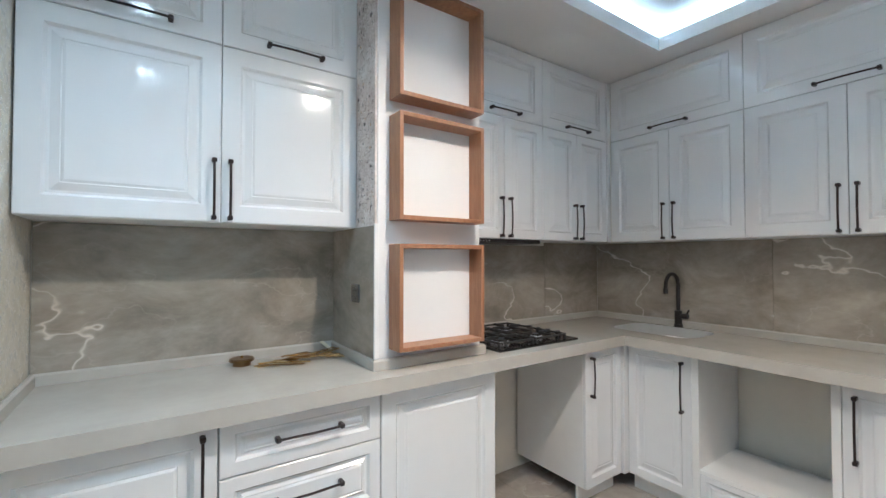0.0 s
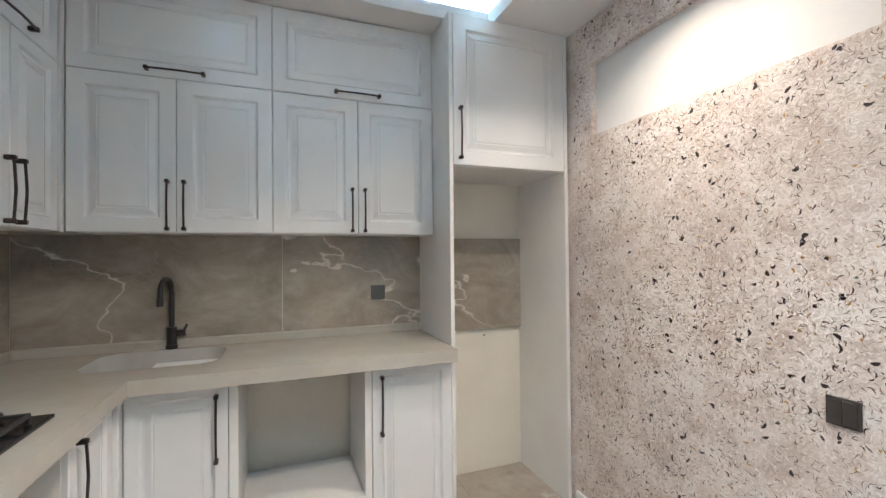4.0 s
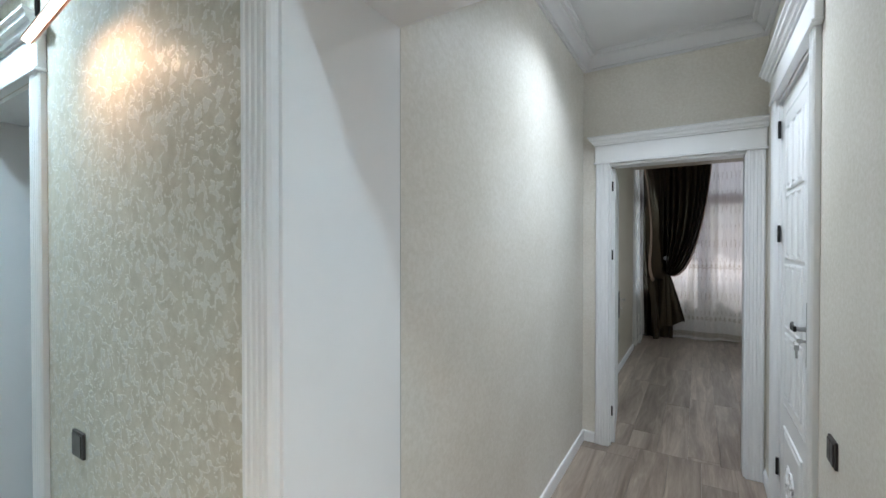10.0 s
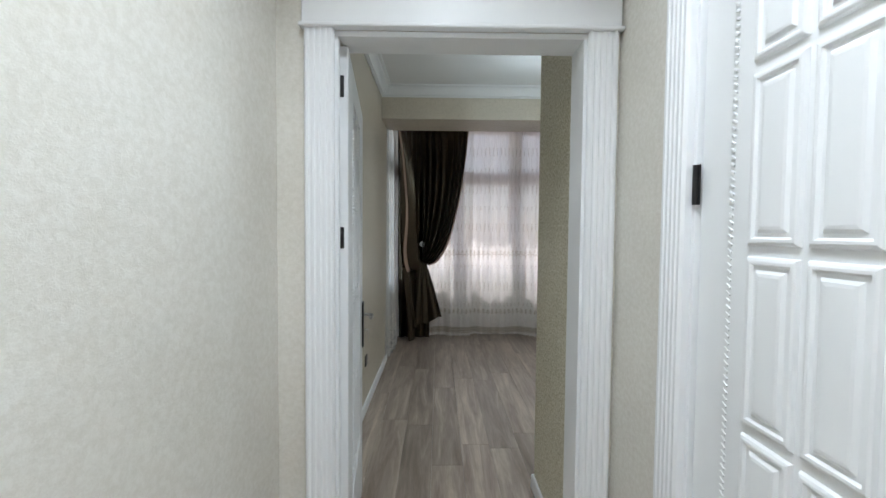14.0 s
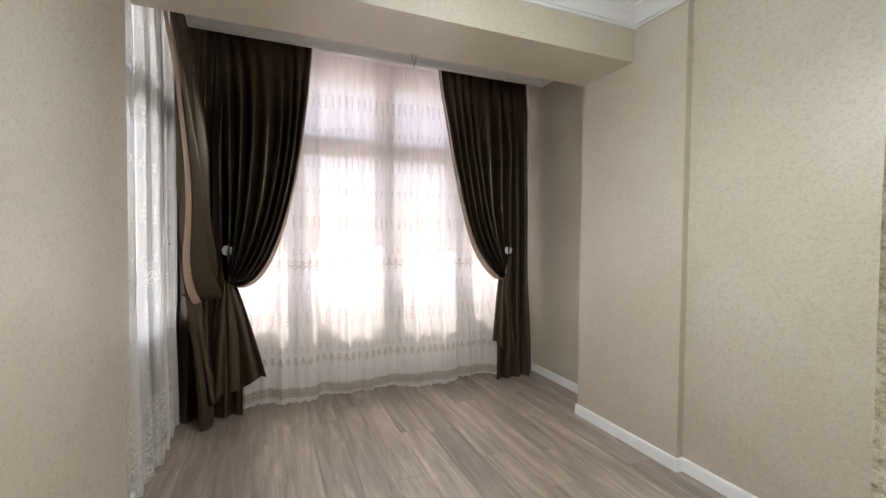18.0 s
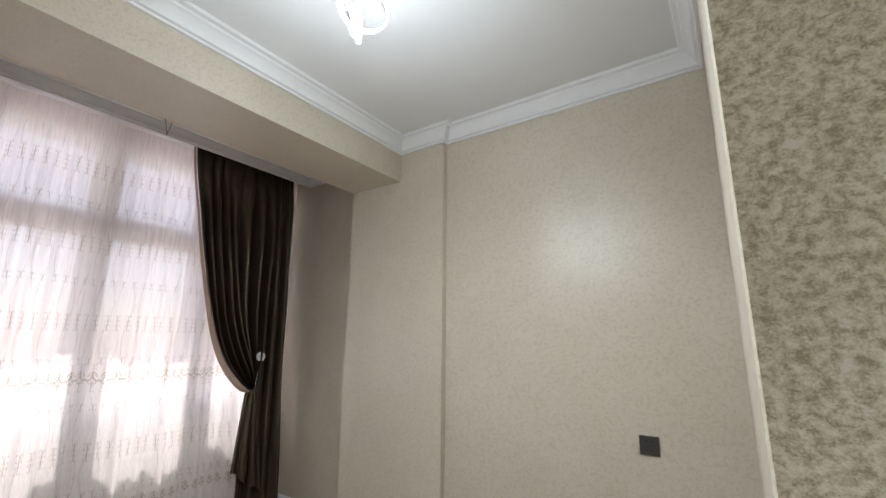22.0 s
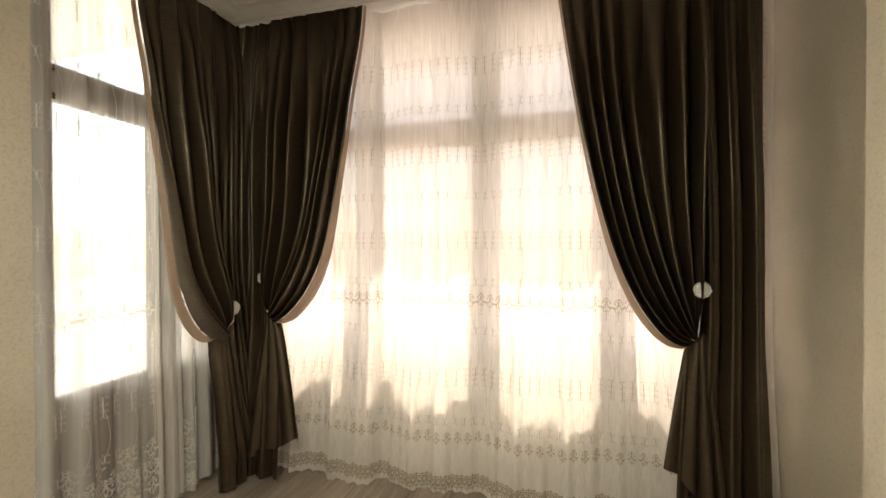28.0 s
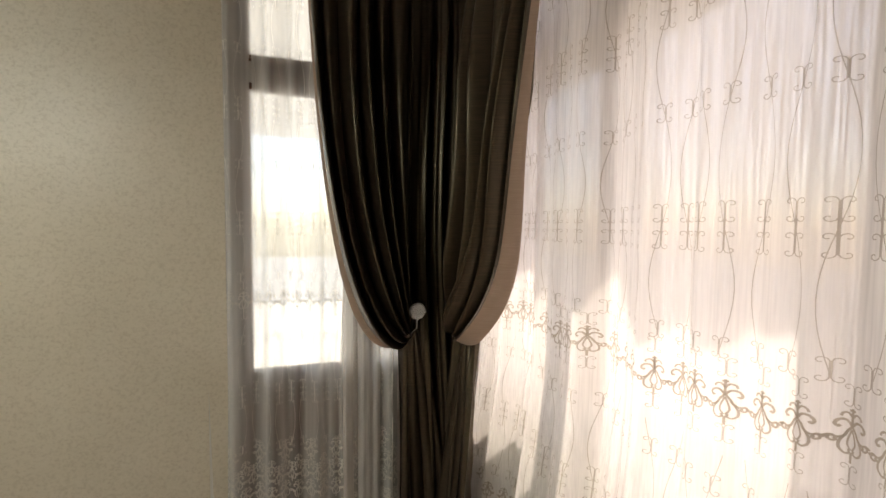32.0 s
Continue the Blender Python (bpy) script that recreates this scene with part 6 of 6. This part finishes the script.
part("bracket", box(-0.40, 0.40, 0.0005, 0.049, 0.04, 0.11), CARCASS, con)
inter = thing("intercom_handset", (4.01, -6.8, 1.46), "white wall intercom handset with hanging cord", "intercom", "", 180)
part("base", box(-0.045, 0.045, -0.025, -0.0005, -0.11, 0.11, 0.006, None, 2), CARCASS, inter)
part("handset", box(-0.03, 0.03, -0.05, -0.0255, -0.10, 0.10, 0.008, None, 2), CARCASS, inter)
part("cord", tube([(0.0, -0.02, -0.11), (0.012, -0.025, -0.3), (0.0, -0.02, -0.6), (0.01, -0.015, -1.0), (-0.02, -0.015, -1.43)], 0.003, 6), CARCASS, inter, "", 60)
hookrail = thing("wall_bracket", (4.05, -6.8, 1.95), "small white two-armed wall bracket", "bracket", "", 180)
part("plate", box(-0.03, 0.03, -0.008, -0.0005, -0.07, 0.07, 0.002), CARCASS, hookrail)
for z in (-0.05, 0.05):
    part("arm", tube([(0.0, -0.008, z), (0.0, -0.05, z), (0.05, -0.06, z), (0.09, -0.06, z + 0.012)], 0.006, 8), CARCASS, hookrail, "", 60)
coil = thing("cable_coil", (3.79, -6.70, 0.0), "loose coil of black cable on hall floor", "cable")
part("cable", tube([(0.09 * (1 + 0.12 * math.sin(2.1 * q)) * math.cos(q * 0.55), 0.045 * math.sin(q * 0.55), 0.006 + 0.004 * (q % 3) + 0.0006 * q) for q in range(44)], 0.005, 6), BLACK, coil, "", 60)
ledge = thing("shoe_cabinet", (1.42, -0.522, 0), "low white lacquered cabinet against partition wall", "cabinet")
part("body", box(0.0, 0.82, -0.475, -0.016, 0.0, 0.43, 0.004), CARCASS, ledge)
part("top", box(-0.005, 0.825, -0.482, -0.015, 0.4305, 0.45, 0.003), LACQUER, ledge)
area_lamp("hall_lamp", (4.0, -5.2, 2.58), (4.0, -5.2, 0), 0.2, 14.0, COOL)
hl = thing("ceiling_light", (4.0, -5.2, 2.599), "flat round white ceiling light in hall", "ceiling light")
part("diffuser", moved(cylinder(0.11, 0.012, 32), Matrix.Translation((0, 0, -0.007))), emitter("hall_diffuser_led", (0.88, 0.97, 1.0), 6.0), hl, "glowing opal diffuser")

# ---------- outdoors ----------
structure("ground", box(-60, 40, -60, 60, -3.2, -3.0), GROUND, "pale paved ground outside the building", "ground")

# ---------- floors ----------
structure("floor_screed", box(-7.5, 4.7, -6.95, 2.72, -0.06, -0.012), PLASTER, "grey screed under the floor finishes", "floor")


def boards(name, x0, x1, y0, y1, length, width, material, label, seed, gap=0.0012):
    """Rows of boards along x with staggered ends, each an object of its own."""
    root = tagged(thing(name, (x0, y0, 0), label, "floor"), kind="structure")
    rg = random.Random(seed)
    meshes = {}
    y = y0
    while y < y1 - 0.004:
        w = min(width, y1 - y)
        x = x0 - rg.uniform(0.1, length * 0.9)
        while x < x1 - 0.004:
            a, b = max(x, x0), min(x + length, x1)
            if b - a > 0.02:
                key = (round(b - a, 3), round(w, 3))
                if key not in meshes:
                    meshes[key] = mesh_of("plank", box(gap / 2, b - a - gap / 2, gap / 2, w - gap / 2, -0.0115, 0.0, 0.0008), material)
                p = new("plank", meshes[key])
                p.parent = root
                p.location = (a - x0, y - y0, 0)
            x += length
        y += width
    return root


boards("floor_bedroom", -7.38, -2.84, -0.64, 2.575, 1.28, 0.192, LAMINATE, "grey brown oak laminate planks", 1)
boards("floor_corridor", -2.84, -0.06, -0.56, 0.55, 1.28, 0.192, LAMINATE, "grey brown oak laminate planks", 2)
boards("floor_living", -0.35, 3.24, -6.8, -0.5, 1.28, 0.192, LAMINATE_PALE, "grey oak laminate planks", 3)
boards("floor_side_room", -1.8, -0.35, -3.1, -0.75, 1.28, 0.192, LAMINATE, "grey oak laminate planks", 5)
boards("floor_hall", 3.24, 4.6, -6.8, -4.2, 1.28, 0.192, LAMINATE_PALE, "grey oak laminate planks", 6)
root = tagged(thing("floor_kitchen", (-0.06, -0.5, 0), "grey brown marble look floor tiles", "floor"), kind="structure")
tile = mesh_of("tile", box(0.001, 0.599, 0.001, 0.599, -0.0115, 0.0, 0.001), FLOORTILE)
for i in range(6):
    for j in range(5):
        t = new("tile", tile)
        t.parent = root
        t.location = (i * 0.6 - 0.2, j * 0.6 - 0.05 + 0.051, 0)


# ---------- chips and fibres in the flecked plaster ----------
CHIP_DARK = plain("dark_mica_chip", (0.020, 0.015, 0.015), (0.045, 0.033, 0.03), 0.4, 40)
CHIP_BROWN = plain("brown_fibre", (0.15, 0.10, 0.07), (0.40, 0.29, 0.22), 0.6, 40)
CHIP_OCHRE = plain("ochre_chip", (0.50, 0.31, 0.11), (0.42, 0.24, 0.08), 0.5, 40)
CHIP_PALE = plain("pale_cotton_fibre", (0.84, 0.81, 0.77), (0.78, 0.75, 0.71), 0.7, 40)


def chips(wall, rects, place, seed, density=1.0):
    """Curved strokes and chips strewn over rectangles (u0, u1, w0, w1); place(u, w) lays them on the wall."""
    rg = random.Random(seed)
    for mat_, per, l0, l1, w0, w1, name in ((CHIP_BROWN, 2100, 0.007, 0.022, 0.0012, 0.0034, "brown_fibres"), (CHIP_DARK, 420, 0.010, 0.025, 0.0018, 0.0052, "dark_strokes"),
                                            (CHIP_DARK, 85, 0.012, 0.028, 0.007, 0.015, "dark_chips"), (CHIP_OCHRE, 90, 0.006, 0.018, 0.003, 0.009, "ochre_chips"), (CHIP_PALE, 1100, 0.008, 0.02, 0.003, 0.007, "pale_fibres")):
        vs, fs = [], []
        for u0, u1, q0, q1 in rects:
            for _ in range(int(per * density * (u1 - u0) * (q1 - q0))):
                l, w, a, bend = rg.uniform(l0, l1), rg.uniform(w0, w1), rg.uniform(0, 2 * PI), rg.uniform(-1.6, 1.6)
                cu, cq = rg.uniform(u0 + 0.012, u1 - 0.012), rg.uniform(q0 + 0.012, q1 - 0.012)
                if rg.random() > 0.62 + 1.1 * noise.noise((cu * 4.5, cq * 4.5, seed)):
                    cu, cq = rg.uniform(u0 + 0.012, u1 - 0.012), rg.uniform(q0 + 0.012, q1 - 0.012)
                n0 = len(vs)
                for k in range(4):
                    s = (k / 3 - 0.5) * l
                    d = a + bend * (k / 3 - 0.5)
                    taper = w * (0.35, 1.0, 0.9, 0.25)[k] * rg.uniform(0.7, 1.2) / 2
                    pu, pq = cu + s * math.cos(a) - bend * s * s / l * math.sin(a) * 0.9, cq + s * math.sin(a) + bend * s * s / l * math.cos(a) * 0.9
                    for q in (1, -1):
                        vs.append(place(min(max(pu - q * taper * math.sin(d), u0 + 0.001), u1 - 0.001), min(max(pq + q * taper * math.cos(d), q0 + 0.001), q1 - 0.001)))
                for k in range(3):
                    fs.append((n0 + 2 * k, n0 + 2 * k + 1, n0 + 2 * k + 3, n0 + 2 * k + 2))
        me = bpy.data.meshes.new(name)
        me.from_pydata(vs, [], fs)
        me.materials.append(mat_)
        tagged(new(name, me), kind="stuff").parent = wall


flecked = bpy.data.objects["wall_partition"]
chips(flecked, ((1.30, 2.70, 0.08, 2.037), (1.30, 1.385, 2.037, 2.43), (2.55, 2.70, 2.037, 2.43), (1.30, 2.70, 2.43, 2.66)), lambda u, w: (u, -0.4293, w), 21)
chips(flecked, ((-0.515, -0.43, 0.08, 2.57),), lambda u, w: (1.2993, u, w), 22, 0.5)
chips(bpy.data.objects["wall_column_side"], ((1.80, 1.99, 1.555, 2.655),), lambda u, w: (1.0653, u, w), 23)
chips(flecked, ((1.385, 2.55, -0.466, -0.43),), lambda u, w: (u, w, 2.4293), 24)
